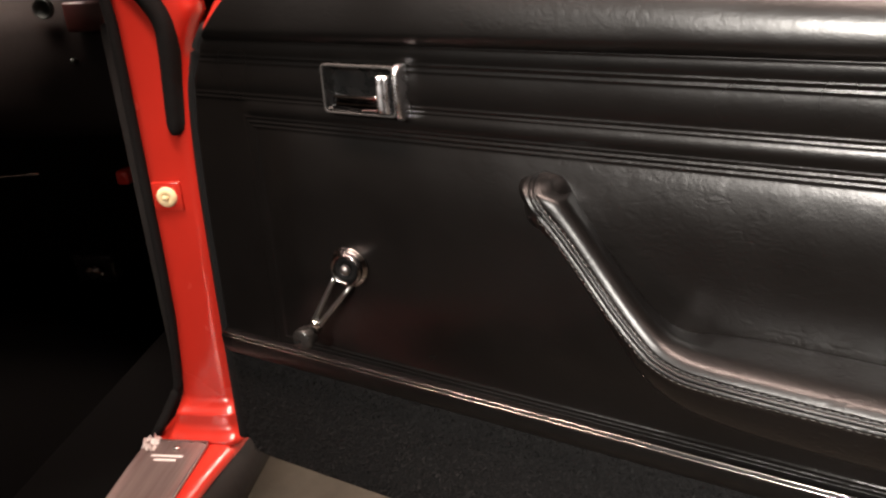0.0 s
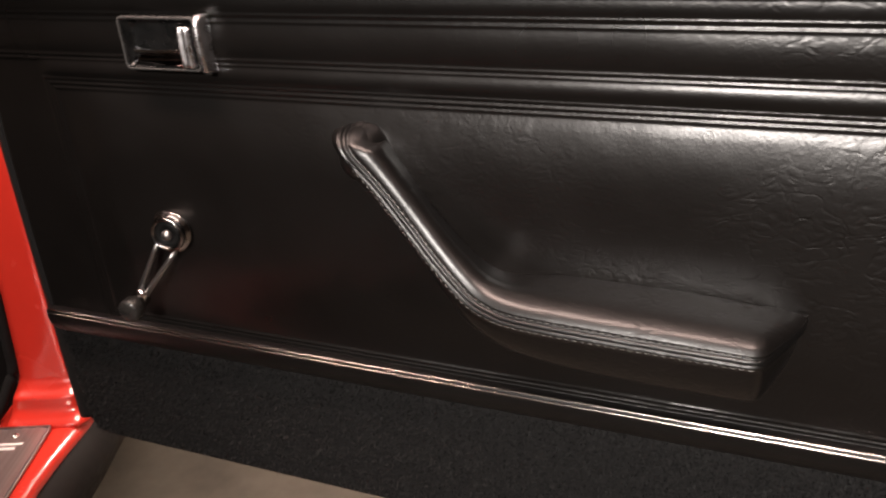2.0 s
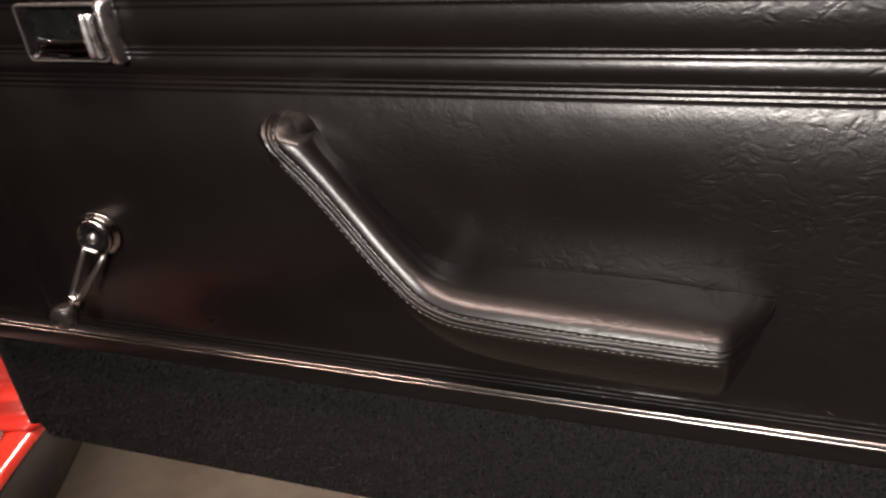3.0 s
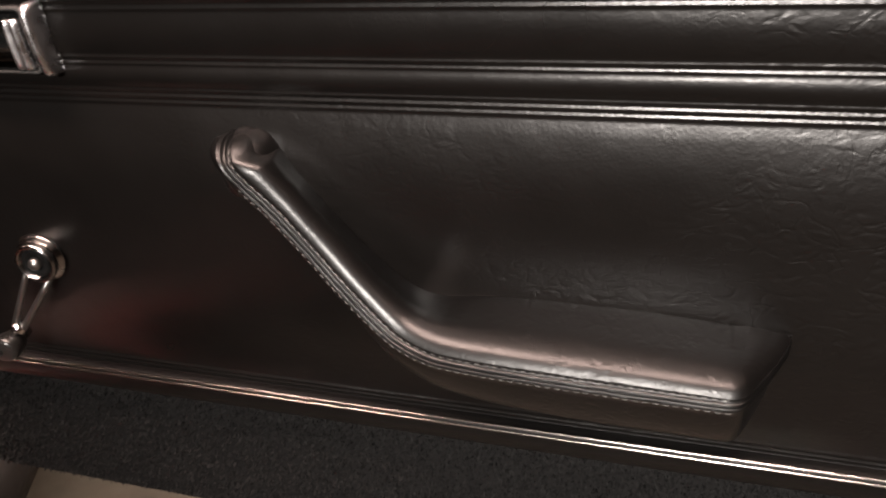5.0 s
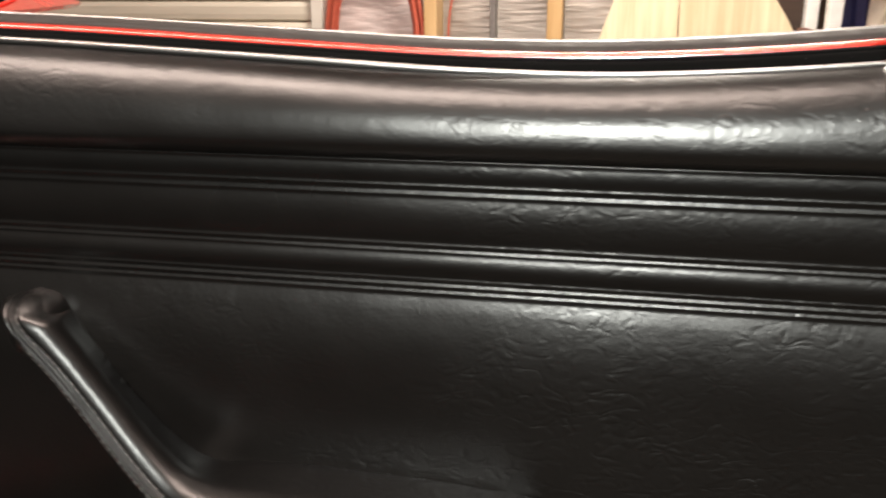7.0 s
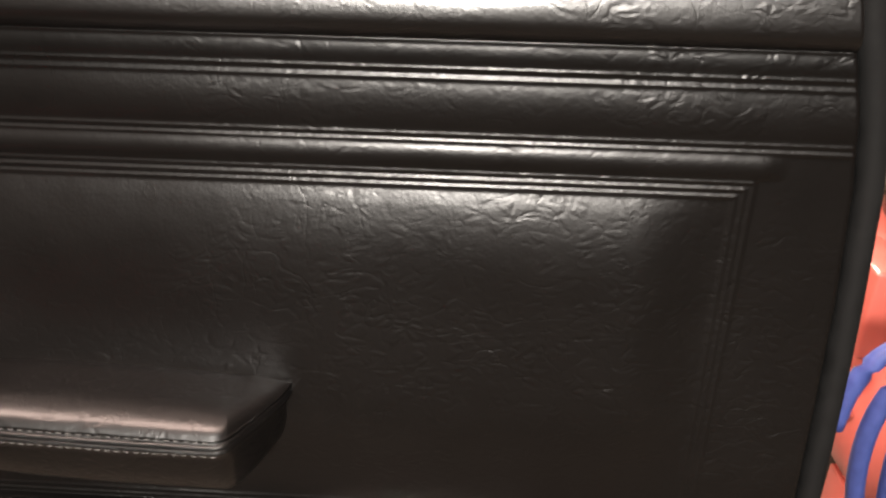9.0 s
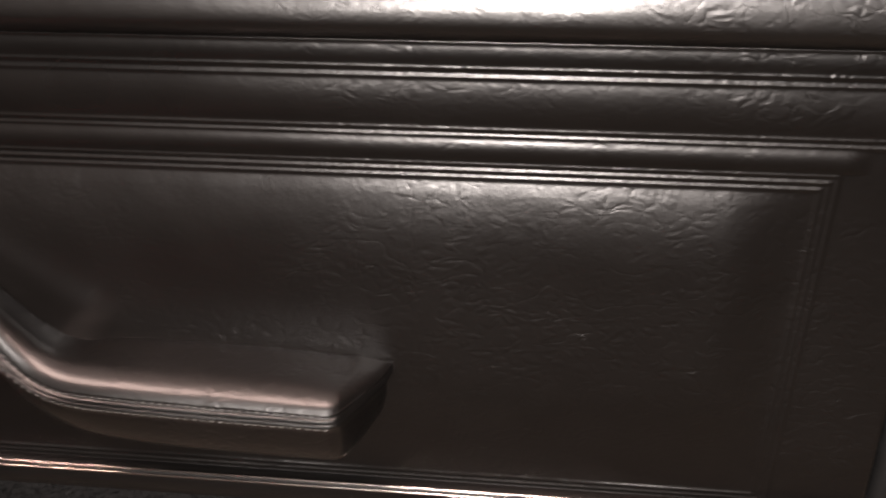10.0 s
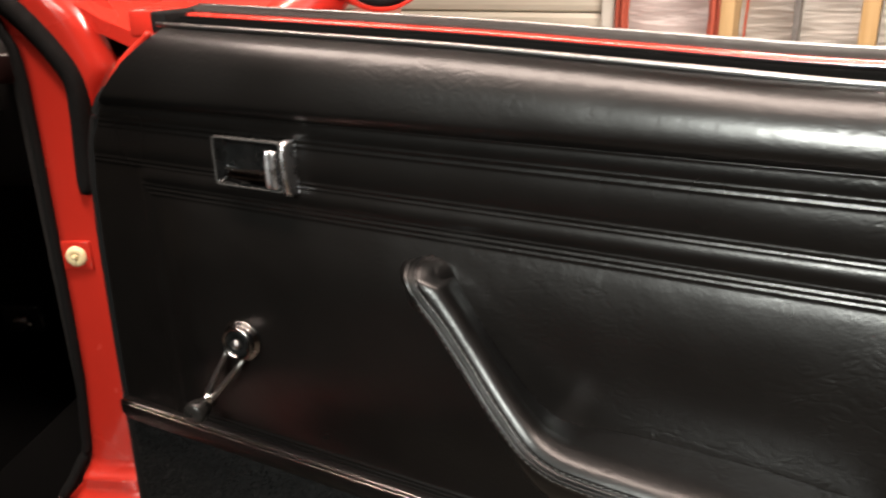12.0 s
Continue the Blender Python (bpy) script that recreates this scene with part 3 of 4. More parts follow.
# seals
seal_pts = [(-0.10, 0.006, 1.0), (-0.049, 0.004, 0.945), (-0.03, 0.004, 0.91)] + [(steps(PILLAR_L, z) - 0.004, 0.004, z) for z in (0.88, 0.8, 0.7, 0.6, 0.5, 0.43, 0.40)]
seal_pts += [(-0.045, -0.004, 0.376), (-0.054, -0.012, 0.358), (-0.062, -0.018, 0.345), (-0.071, -0.020, 0.33)]
on_car(part("door_seal", tube(bmesh.new(), curve_through(seal_pts, 5), 0.0068, 10), RUBBER, car, "black rubber door opening seal"))
def ease_out(q):
    return 1 - (1 - q) ** 2


flap = curve_through([(-0.05, -0.003, 0.968), (-0.006, -0.004, 0.928), (0.026, -0.005, 0.889), (0.0395, -0.005, 0.862), (0.0398, -0.005, 0.832), (0.0358, -0.004, 0.79), (0.031, -0.003, 0.739)], 6)
bm = bmesh.new()
rings = []
for i, p in enumerate(flap):
    way = (flap[min(i + 1, len(flap) - 1)] - flap[max(i - 1, 0)]).normalized()
    side = Vector((-way.z, 0, way.x)).normalized()
    w = (0.0132 - 0.0024 * ease_out(i / len(flap))) if i < len(flap) - 2 else (0.0095 if i < len(flap) - 1 else 0.006)
    rings.append([p + side * w * c + Vector((0, s, 0)) for c, s in ((-1, 0.014), (-1, 0.002), (-0.6, -0.004), (0, -0.006), (0.6, -0.004), (1, 0.002), (1, 0.014))])
loft(bm, rings)
on_car(part("pillar_flap_seal", bm, RUBBER, car, "black sponge rubber strip"))

# courtesy light switch
sw = on_car(part("door_switch", lathe(bmesh.new(), [(0.0125, 0.004), (0.0125, -0.002), (0.0118, -0.0045), (0.009, -0.006), (0.0045, -0.0062), (0.004, -0.004), (0.0005, -0.004)], (0.006, -0.002, 0.664), (0, 1, 0), 28), CREAM, car, "cream plastic courtesy light switch"))
part("plunger", lathe(bmesh.new(), [(0.0035, 0.0), (0.0035, -0.008), (0.002, -0.0095), (0.0003, -0.0096)], (0.006, -0.002, 0.664), (0, 1, 0), 16), CREAM, sw)

bm = bmesh.new()
box(bm, -0.012, 0.024, -0.0035, 0.002, 0.646, 0.682, 0.0016)
on_car(part("switch_plate", bm, RED, car, "small raised red switch plate"))

# fender crown, its side behind the door, and the hinge gap
crown = [(0.16, 0.885), (0.101, 0.911), (0.071, 0.923), (0.04, 0.941), (0.0, 0.950), (-0.12, 0.958), (-0.2, 0.958), (-0.2, 0.935), (0.0, 0.925), (0.047, 0.915), (0.068, 0.908), (0.09, 0.898), (0.15, 0.870)]
rings = []
for y, flat in ((0.022, 0.0), (0.05, 0.35), (0.09, 0.75), (0.14, 1.0), (0.4, 1.0), (1.4, 1.0)):
    rings.append([(x, y, z + flat * (0.943 - z) * (1 if x < 0.13 and k < 7 else 0.4)) for k, (x, z) in enumerate(crown)])
on_car(part("front_fender", loft(bmesh.new(), rings), RED, car, "glossy red front fender crown", smooth=False))
on_car(part("fender_side", prism(bmesh.new(), [(0.10, 0.34), (0.13, 0.34), (0.155, 0.868), (0.12, 0.868)], 0.32, 1.4, 0.004), RED, car))
# black plate stands in for the shade inside the hinge gap
on_car(part("hinge_gap_shade", box(bmesh.new(), -0.01, 0.115, 0.11, 0.13, 0.345, 0.905, 0.003), BLACK_TRIM, car))

# dark cabin
on_car(part("kick_panel", box(bmesh.new(), -0.055, -0.03, 0.03, 0.75, 0.3, 0.86, 0.006), BLACK_TRIM, car))
on_car(part("firewall", box(bmesh.new(), -1.4, -0.05, 0.75, 0.8, 0.2, 0.95), BLACK_TRIM, car))
on_car(part("floor_carpet", box(bmesh.new(), -1.4, -0.165, -1.5, 0.75, 0.2, 0.24), FELT, car))
bm = bmesh.new()
prof = [(0.22, 0.86), (0.20, 0.83), (0.20, 0.76), (0.23, 0.70), (0.3, 0.66), (0.7, 0.62), (0.75, 0.66), (0.75, 0.9), (0.4, 0.93)]
loft(bm, [[(x, y, z) for y, z in prof] for x in (-1.4, -0.06)])
on_car(part("dashboard", bm, BLACK_TRIM, car))
on_car(part("dash_side", box(bmesh.new(), -0.187, -0.12, 0.178, 0.196, 0.833, 0.872, 0.004), MAROON, car, "dark red painted dash side"))
on_car(part("gauge", lathe(bmesh.new(), [(0.0135, 0.0), (0.0140, -0.006), (0.0128, -0.009), (0.0112, -0.008), (0.0108, -0.002), (0.0005, -0.002)], (-0.222, 0.196, 0.864), (0, 1, 0), 28), GAUGE, car, "small round dash gauge"))
on_car(part("dash_knob", lathe(bmesh.new(), [(0.0038, 0.0), (0.0042, -0.008), (0.0030, -0.010), (0.0004, -0.0102)], (-0.196, 0.198, 0.793), (0, 1, 0), 16), GAUGE, car, "small dash knob"))
on_car(part("dash_trim", tube(bmesh.new(), [(-1.3, 0.345, 0.672), (-0.33, 0.345, 0.672), (-0.235, 0.345, 0.662)], 0.0024, 6), PALE_METAL, car, "thin chrome strip"))
on_car(part("dash_support", tube(bmesh.new(), [(-0.56, 0.35, 0.575), (-0.46, 0.35, 0.58), (-0.405, 0.35, 0.584)], 0.003, 6), CHROME, car))
on_car(part("red_bracket", box(bmesh.new(), -0.275, -0.252, 0.36, 0.4, 0.558, 0.582, 0.004), RED, car))
on_car(part("vent_grille", box(bmesh.new(), -0.40, -0.325, 0.37, 0.4, 0.37, 0.425, 0.005), BLACK_PLASTIC, car))
on_car(part("vent_pull", lathe(bmesh.new(), [(0.016, 0), (0.017, -0.006), (0.012, -0.012), (0.004, -0.013)], (-0.358, 0.37, 0.393), (0, 1, 0), 20), DARK_CHROME, car))
on_car(part("steering_column", tube(bmesh.new(), [(-1.0, -0.1, 0.82), (-0.95, 0.3, 0.72), (-0.9, 0.7, 0.5)], 0.04, 12), BLACK_TRIM, car))
# roof slab out of view, added to shade the cabin
on_car(part("unseen_roof", box(bmesh.new(), -1.5, -0.12, -1.3, 0.0, 1.36, 1.4, 0.01), BLACK_TRIM, car))
on_car(part("sill_carpet", box(bmesh.new(), -0.2, -0.0665, -1.5, 0.3, 0.24, 0.331, 0.012), FELT, car, "black carpet over the inner sill"))
tyre = [(0.19, -0.09), (0.29, -0.1), (0.32, -0.07), (0.325, 0.0), (0.32, 0.07), (0.29, 0.1), (0.19, 0.09)]
for y in (0.78, -1.95):
    for x in (-0.13, -1.5):
        wheel = on_car(part("wheel", lathe(bmesh.new(), [(0.01, -0.05), (0.185, -0.06), (0.19, -0.08), (0.19, 0.08), (0.01, 0.06)], (x, y, 0.325), (1, 0, 0), 32), DARK_CHROME, car, "steel wheel"))
        part("tyre", lathe(bmesh.new(), tyre, (x, y, 0.325), (1, 0, 0), 36), RUBBER, wheel, "black rubber tyre")
on_car(part("underbody", box(bmesh.new(), -1.6, -0.09, -2.6, 1.2, 0.18, 0.235, 0.01), BLACK_TRIM, car))
for y in (0.78, -1.95):
    on_car(part("axle", tube(bmesh.new(), [(-1.5, y, 0.325), (-0.8, y, 0.25), (-0.13, y, 0.325)], 0.03, 10), BLACK_TRIM, car))


# ---- the open door ----
door = car

TOP = [(0.05, 0.933), (0.169, 0.9295), (0.311, 0.9252), (0.461, 0.9202), (0.61, 0.9126), (0.70, 0.908), (0.79, 0.907), (0.875, 0.911), (0.972, 0.919), (1.06, 0.929), (1.12, 0.936)]
LEFT = [(0.36, 0.064), (0.41, 0.064), (0.545, 0.067), (0.70, 0.071), (0.78, 0.076), (0.82, 0.084), (0.857, 0.101), (0.90, 0.145), (0.925, 0.178), (0.94, 0.193)]
RIGHT = [(0.36, 1.094), (0.563, 1.092), (0.645, 1.089), (0.723, 1.085), (0.79, 1.079), (0.835, 1.071), (0.862, 1.063), (0.90, 1.054), (0.94, 1.045)]
FX0, FX1, FZ0, FZ1 = 0.1455, 1.0235, 0.551, 0.7914  # pressed frame, outer line
STEP = 0.0042
B1, B2, C1, C2, D = 0.8080, 0.8122, 0.8415, 0.8467, 0.861


def top_of(x):
    return smooth_steps(TOP, x)


def welt(d, w=0.00140, h=0.0010):
    return -h * math.exp(-((d / w) ** 2))


def bulge(v, a, b, h):
    q = (v - a) / (b - a)
    return -h * (math.sin(math.pi * q) ** 0.75) if 0 < q < 1 else 0.0


def ease(v, a, b):
    q = min(1.0, max(0.0, (v - a) / (b - a)))
    return q * q * (3 - 2 * q)


def panel_depth(x, z):
    """How far the trim stands out (negative y) at a place on the panel."""
    y = 0.0
    near_side = min(x - FX0, FX1 - x)
    u = min(near_side, FZ1 - z, z - FZ0)
    side = near_side < min(FZ1 - z, z - FZ0)
    h = 0.0007 if side and x < 0.5 else (0.0008 if side else 0.0010)
    if z - FZ0 == u:
        h = 0.0008
    if -0.006 < u < 0.016:
        y += sum(welt(u - STEP * k, h=h) for k in range(3))
    if u > 0.009:
        v = max(0.0, FZ1 - 0.009 - z)
        y -= 0.0095 * (1 - (1 - min(1.0, v / 0.056)) ** 2.2) * ease(near_side, 0.008, 0.06) * ease(z, FZ0 + 0.01, FZ0 + 0.10)
        y += 0.0005 * noise.noise((x * 9, z * 13, 0.0)) + 0.0003 * noise.noise((x * 23, z * 30, 5.0))
    inside = ease(x, FX0 - 0.006, FX0 + 0.012) * ease(-x, -FX1 - 0.018, -FX1 - 0.002)
    y += inside * bulge(z, FZ1 + 0.001, B1 - 0.001, 0.0021)
    y += sum(welt(z - q, h=0.00085) for q in (B1, B2, C1, C2)) + welt(z - D, h=0.0010)
    y += bulge(z, B2 + 0.001, C1 - 0.001, 0.0019) + bulge(z, C2 + 0.001, D - 0.001, 0.0012)
    y += 0.00035 * noise.noise((x * 14, z * 30, 9.0)) * (1 if z > B1 else 0)
    return y


def panel_rows():
    zs = set()
    for c in (FZ1, FZ1 - STEP, FZ1 - 2 * STEP, B1, B2, C1, C2, D, FZ0, FZ0 + STEP, FZ0 + 2 * STEP):
        zs |= {round(c + 0.00055 * k, 5) for k in range(-6, 7)}
    z = 0.5465
    while z < D:
        zs.add(round(z, 5))
        z += 0.0125 if FZ0 + 0.02 < z < FZ1 - 0.02 else 0.0016
    out = []
    for z in sorted(q for q in zs if 0.5465 <= q <= D):
        if not out or z - out[-1] > 0.0003:
            out.append(z)
    return out


ROLL = [(p.x, p.y) for p in curve_through([(0.0, D, 0), (-0.0035, 0.8625, 0), (-0.0088, 0.8690, 0), (-0.0090, 0.8770, 0), (-0.0058, 0.8865, 0), (0.0005, 0.8955, 0), (0.0090, 0.9025, 0), (0.0205, 0.907, 0)], 5)]


def panel():
    zs = panel_rows()
    over = [k / 30 for k in range(1, 31)]
    bm = bmesh.new()
    cols = [("l", k / 100) for k in range(100)] + [("m", 0.2 + 0.8 * k / 110) for k in range(110)] + [("r", k / 64) for k in range(65)]

    def across(c, z):
        kind, q = c
        a, b = steps(LEFT, z), steps(RIGHT, z)
        return q if kind == "m" else (a + (0.2 - a) * q if kind == "l" else 1.0 + (b - 1.0) * q)

    grid = []
    for n, c in enumerate(cols):
        line = []
        rim = 0.008 * max(0.0, 1 - min(n, len(cols) - 1 - n) / 4.0) ** 2
        for z in zs:
            x = across(c, z)
            line.append((x, panel_depth(x, z) + rim, z))
        for s in over:
            # upper roll: out, over and back to the glass
            zt = top_of(across(c, 0.9))
            y, z = ROLL[int(s * (len(ROLL) - 1) + 0.5)]
            if z > 0.8695:
                z = 0.8695 + (z - 0.8695) * (zt - 0.8695) / (0.907 - 0.8695)
            x = across(c, z)
            y += 0.0005 * noise.noise((x * 16, z * 35, 2.0)) * math.sin(math.pi * s)
            line.append((x, y + rim, z))
        x, y, z = line[-1]
        line.append((x, y + 0.004, z - 0.004))
        grid.append(line)
    first, last = [(x + 0.0, y + 0.016, z) for x, y, z in grid[0]], [(x, y + 0.016, z) for x, y, z in grid[-1]]
    loft(bm, [first] + grid + [last], closed=False)
    ob = part("trim_panel", bm, VINYL, door, "black grained vinyl door trim panel")
    ob.data.materials.append(ROLL_VINYL)
    for face in ob.data.polygons:
        face.material_index = 1 if face.center.z > D + 0.002 else 0
    return ob


panel()


def along_x(name, profile, x0, x1, mat, parent, label="", base=None, n=60):
    """A moulding along the door: profile in y and height over base(x)."""
    rings = []
    for k in range(n + 1):
        x = x0 + (x1 - x0) * k / n
        b = base(x) if base else 0.0
        rings.append([(x, y, b + z) for y, z in profile])
    return part(name, loft(bmesh.new(), rings), mat, parent, label)


def rod(yc, zc, r, n=10):
    return [(yc + r * math.cos(2 * math.pi * k / n), zc + r * math.sin(2 * math.pi * k / n)) for k in range(n)]


strip = along_x("chrome_moulding", rod(-0.0098, 0.5522, 0.0009), 0.074, 1.09, STRIP, door, "bright twin-bead chrome moulding along the lower panel")
along_x("lower_bead", rod(-0.0112, 0.5491, 0.0009), 0.074, 1.09, STRIP, strip, "second chrome bead")
# smooth ledge that carries the moulding
along_x("lower_ledge", [(0.004, 0.5520), (-0.0082, 0.5518), (-0.0096, 0.5508), (-0.0104, 0.548), (-0.0105, 0.545), (-0.0095, 0.536), (-0.004, 0.526), (0.001, 0.5215), (0.012, 0.5215)], 0.071, 1.091, LEDGE_VINYL, door, "smooth black vinyl ledge")


def carpet_left(z):
    return 0.064 + (0.035 * (1 - math.sqrt(max(0.0, 1 - ((0.42 - z) / 0.038) ** 2))) if z < 0.42 else 0.0)


def lower_carpet():
    bm = bmesh.new()
    rings = []
    zs = [0.3825, 0.384, 0.387, 0.391, 0.396, 0.402, 0.41, 0.42, 0.44, 0.46, 0.48, 0.5, 0.515, 0.524]
    for z in zs:
        a = carpet_left(max(z, 0.3835))
        b = 1.0935
        y = 0.0025 + (0.006 * ((0.396 - z) / 0.0135) ** 2 if z < 0.396 else 0.0)
        rings.append([(a, 0.02, z), (a + 0.001, y + 0.003, z)] + [(a + 0.006 + (b - a - 0.012) * k / 50, y, z) for k in range(51)] + [(b - 0.001, y + 0.003, z), (b, 0.02, z)])
    loft(bm, rings)
    ob = part("lower_carpet", bm, CARPET, door, "black cut-pile carpet kick panel")
    rnd = random.Random(3)
    verts, faces = [], []
    for _ in range(30000):
        z = rnd.uniform(0.392, 0.523)
        x = rnd.uniform(carpet_left(z) + 0.006, 1.086)
        a, l, w = rnd.uniform(0, 6.28), rnd.uniform(0.0016, 0.0034), rnd.uniform(0.0004, 0.0009)
        dx, dz = rnd.gauss(0, 0.0011), rnd.gauss(-0.0004, 0.0011)
        n = len(verts)
        ca, sa = math.cos(a) * w, math.sin(a) * w
        verts += [(x - ca, 0.003, z - sa), (x + ca, 0.003, z + sa), (x + dx + ca * 0.6, 0.0025 - l, z + dz + sa * 0.6), (x + dx - ca * 0.6, 0.0025 - l, z + dz - sa * 0.6)]
        faces.append((n, n + 1, n + 2, n + 3))
    me = bpy.data.meshes.new("carpet_nap")
    me.from_pydata(verts, [], faces)
    me.materials.append(TUFT)
    pile = new("carpet_nap", me)
    pile.parent = ob
    tagged(pile, kind="stuff")


lower_carpet()

# painted shell behind the trim, and its rubber edge
outline = [(0.1, 0.385), (1.095, 0.385), (1.098, 0.55), (1.095, 0.72), (1.089, 0.79), (1.078, 0.855), (1.073, 0.90), (1.07, 0.925), (0.9, 0.899), (0.79, 0.893), (0.61, 0.898), (0.311, 0.911), (0.155, 0.923), (0.118, 0.900), (0.083, 0.862), (0.076, 0.82), (0.078, 0.78), (0.078, 0.70), (0.076, 0.42)]
part("door_shell", prism(bmesh.new(), outline, 0.0165, 0.036, 0.003), RED, door, "red painted inner door shell")
rim = [(steps(LEFT, z) - 0.0035, 0.007, z) for z in (0.862, 0.866, 0.87, 0.885, 0.90, 0.915, 0.924)]
part("shell_flange", tube(bmesh.new(), curve_through(rim, 4), lambda q: 0.0012 + 0.0050 * math.sin(math.pi * min(0.93, 0.02 + q)) ** 0.7, 12), RED, door, "red shell flange round the slanted corner")
outer = [(0.09, 0.345), (1.10, 0.345), (1.112, 0.55), (1.107, 0.72), (1.10, 0.80), (1.092, 0.86), (1.086, 0.92), (1.095, 0.925), (0.9, 0.911), (0.79, 0.905), (0.61, 0.909), (0.311, 0.922), (0.13, 0.93), (0.11, 0.90), (0.085, 0.84), (0.08, 0.70), (0.08, 0.42)]
part("outer_skin", prism(bmesh.new(), outer, 0.062, 0.17, 0.02, 4), RED, door, "red painted outer door skin")
edge = [(steps(RIGHT, z) + 0.0085, 0.011, z) for z in (0.90, 0.87, 0.85, 0.82, 0.79, 0.75, 0.70, 0.64, 0.56, 0.48, 0.40, 0.385)]
part("edge_seal", tube(bmesh.new(), curve_through(edge, 4), 0.0085, 10), RUBBER, door, "black rubber seal along the latch edge")
edge = [(steps(LEFT, z) - 0.008, 0.014, z) for z in (0.868, 0.855, 0.83, 0.80, 0.74, 0.68, 0.60, 0.52, 0.44, 0.40)]
part("edge_seal", tube(bmesh.new(), curve_through(edge, 4), 0.0095, 10), RUBBER, door, "black rubber seal along the hinge edge")
bottom = [(0.07, 0.016, 0.40), (0.1, 0.018, 0.387), (0.16, 0.018, 0.383), (0.5, 0.018, 0.383), (1.085, 0.018, 0.383)]
part("bottom_seal", tube(bmesh.new(), curve_through(bottom, 6), 0.006, 10), RUBBER, door)

WORN_STRIP = make_rubber("weathered_strip", 0.7, (0.014, 0.012, 0.011))
principled(WORN_STRIP).inputs["Specular IOR Level"].default_value = 0.25
# belt line: inner bright bead, felt, red lip, outer moulding
rings = []
for x in np.linspace(0.172, 1.075, 80):
    q = min(1.0, max(0.0, (x - 0.62) / 0.22))
    r = 0.0022 - 0.0009 * q * q * (3 - 2 * q)
    rings.append([(x, 0.0190 + r * math.cos(a), top_of(x) + 0.0010 - 1.8 * (0.0022 - r) + r * math.sin(a)) for a in np.linspace(0, 6.283, 11)[:-1]])
part("inner_belt_bead", loft(bmesh.new(), rings), BEAD, door, "bright metal bead at the glass")
along_x("inner_felt", [(0.020, -0.02), (0.020, -0.003), (0.025, -0.001), (0.027, -0.004), (0.027, -0.02)], 0.172, 1.075, FELT, door, "black felt glass wiper", top_of)
along_x("outer_felt", [(0.038, -0.03), (0.040, 0.002), (0.050, 0.0045), (0.055, 0.0045), (0.056, -0.03)], 0.165, 1.08, FELT, door, "black felt glass wiper", top_of)
along_x("felt_edge", [(0.0475, 0.002), (0.0468, 0.0042), (0.049, 0.0052), (0.056, 0.0052), (0.056, 0.002)], 0.165, 1.08, FELT, door, "black felt edge", top_of)
along_x("red_belt_lip", [(0.056, -0.02), (0.056, 0.0055), (0.057, 0.0072), (0.060, 0.0080), (0.066, 0.0080), (0.07, -0.02)], 0.16, 1.085, RED, door, "red painted belt lip", top_of)
along_x("belt_strip", [(0.066, 0.0), (0.066, 0.0086), (0.067, 0.0102), (0.070, 0.0114), (0.076, 0.0122), (0.0825, 0.0128), (0.0835, 0.0)], 0.16, 1.085, WORN_STRIP, door, "weathered grey-brown belt strip", top_of)
along_x("outer_belt_moulding", [(0.0815, 0.002), (0.0815, 0.0128), (0.0822, 0.0138), (0.0840, 0.0138), (0.0862, 0.011), (0.087, -0.005)], 0.16, 1.085, BEAD, door, "bright outer belt moulding", top_of)
part("belt_end_cap", box(bmesh.new(), 0.151, 0.170, 0.03, 0.082, 0.921, 0.940, 0.003), RUBBER, door)
part("corner_cap", box(bmesh.new(), 0.104, 0.150, 0.046, 0.075, 0.915, 0.9405, 0.003), RED, door, "red painted corner at the end of the belt line")

# lock knob
LOCK = (0.941, 0.0105, top_of(0.941) - 0.0030)
lock = part("lock_knob", lathe(bmesh.new(), [(0.0038, -0.010), (0.0038, 0.006), (0.0039, 0.0203), (0.0046, 0.0210), (0.0040, 0.0220), (0.0044, 0.0233), (0.0068, 0.0250), (0.0074, 0.0266), (0.0071, 0.0284), (0.0052, 0.0296), (0.0030, 0.0292), (0.0004, 0.0291)], LOCK, (0.02, 0.0, 1), 28), SATIN, door, "chrome door lock knob")
part("lock_ferrule", lathe(bmesh.new(), [(0.0100, -0.0040), (0.0104, -0.0026), (0.0107, -0.0019), (0.0104, -0.0014), (0.0075, -0.0012), (0.0064, -0.0010), (0.0060, -0.0002), (0.0055, 0.0001), (0.0041, 0.0001)], LOCK, (0, -0.40, 1), 32), BEAD, lock, "flat chrome ferrule")


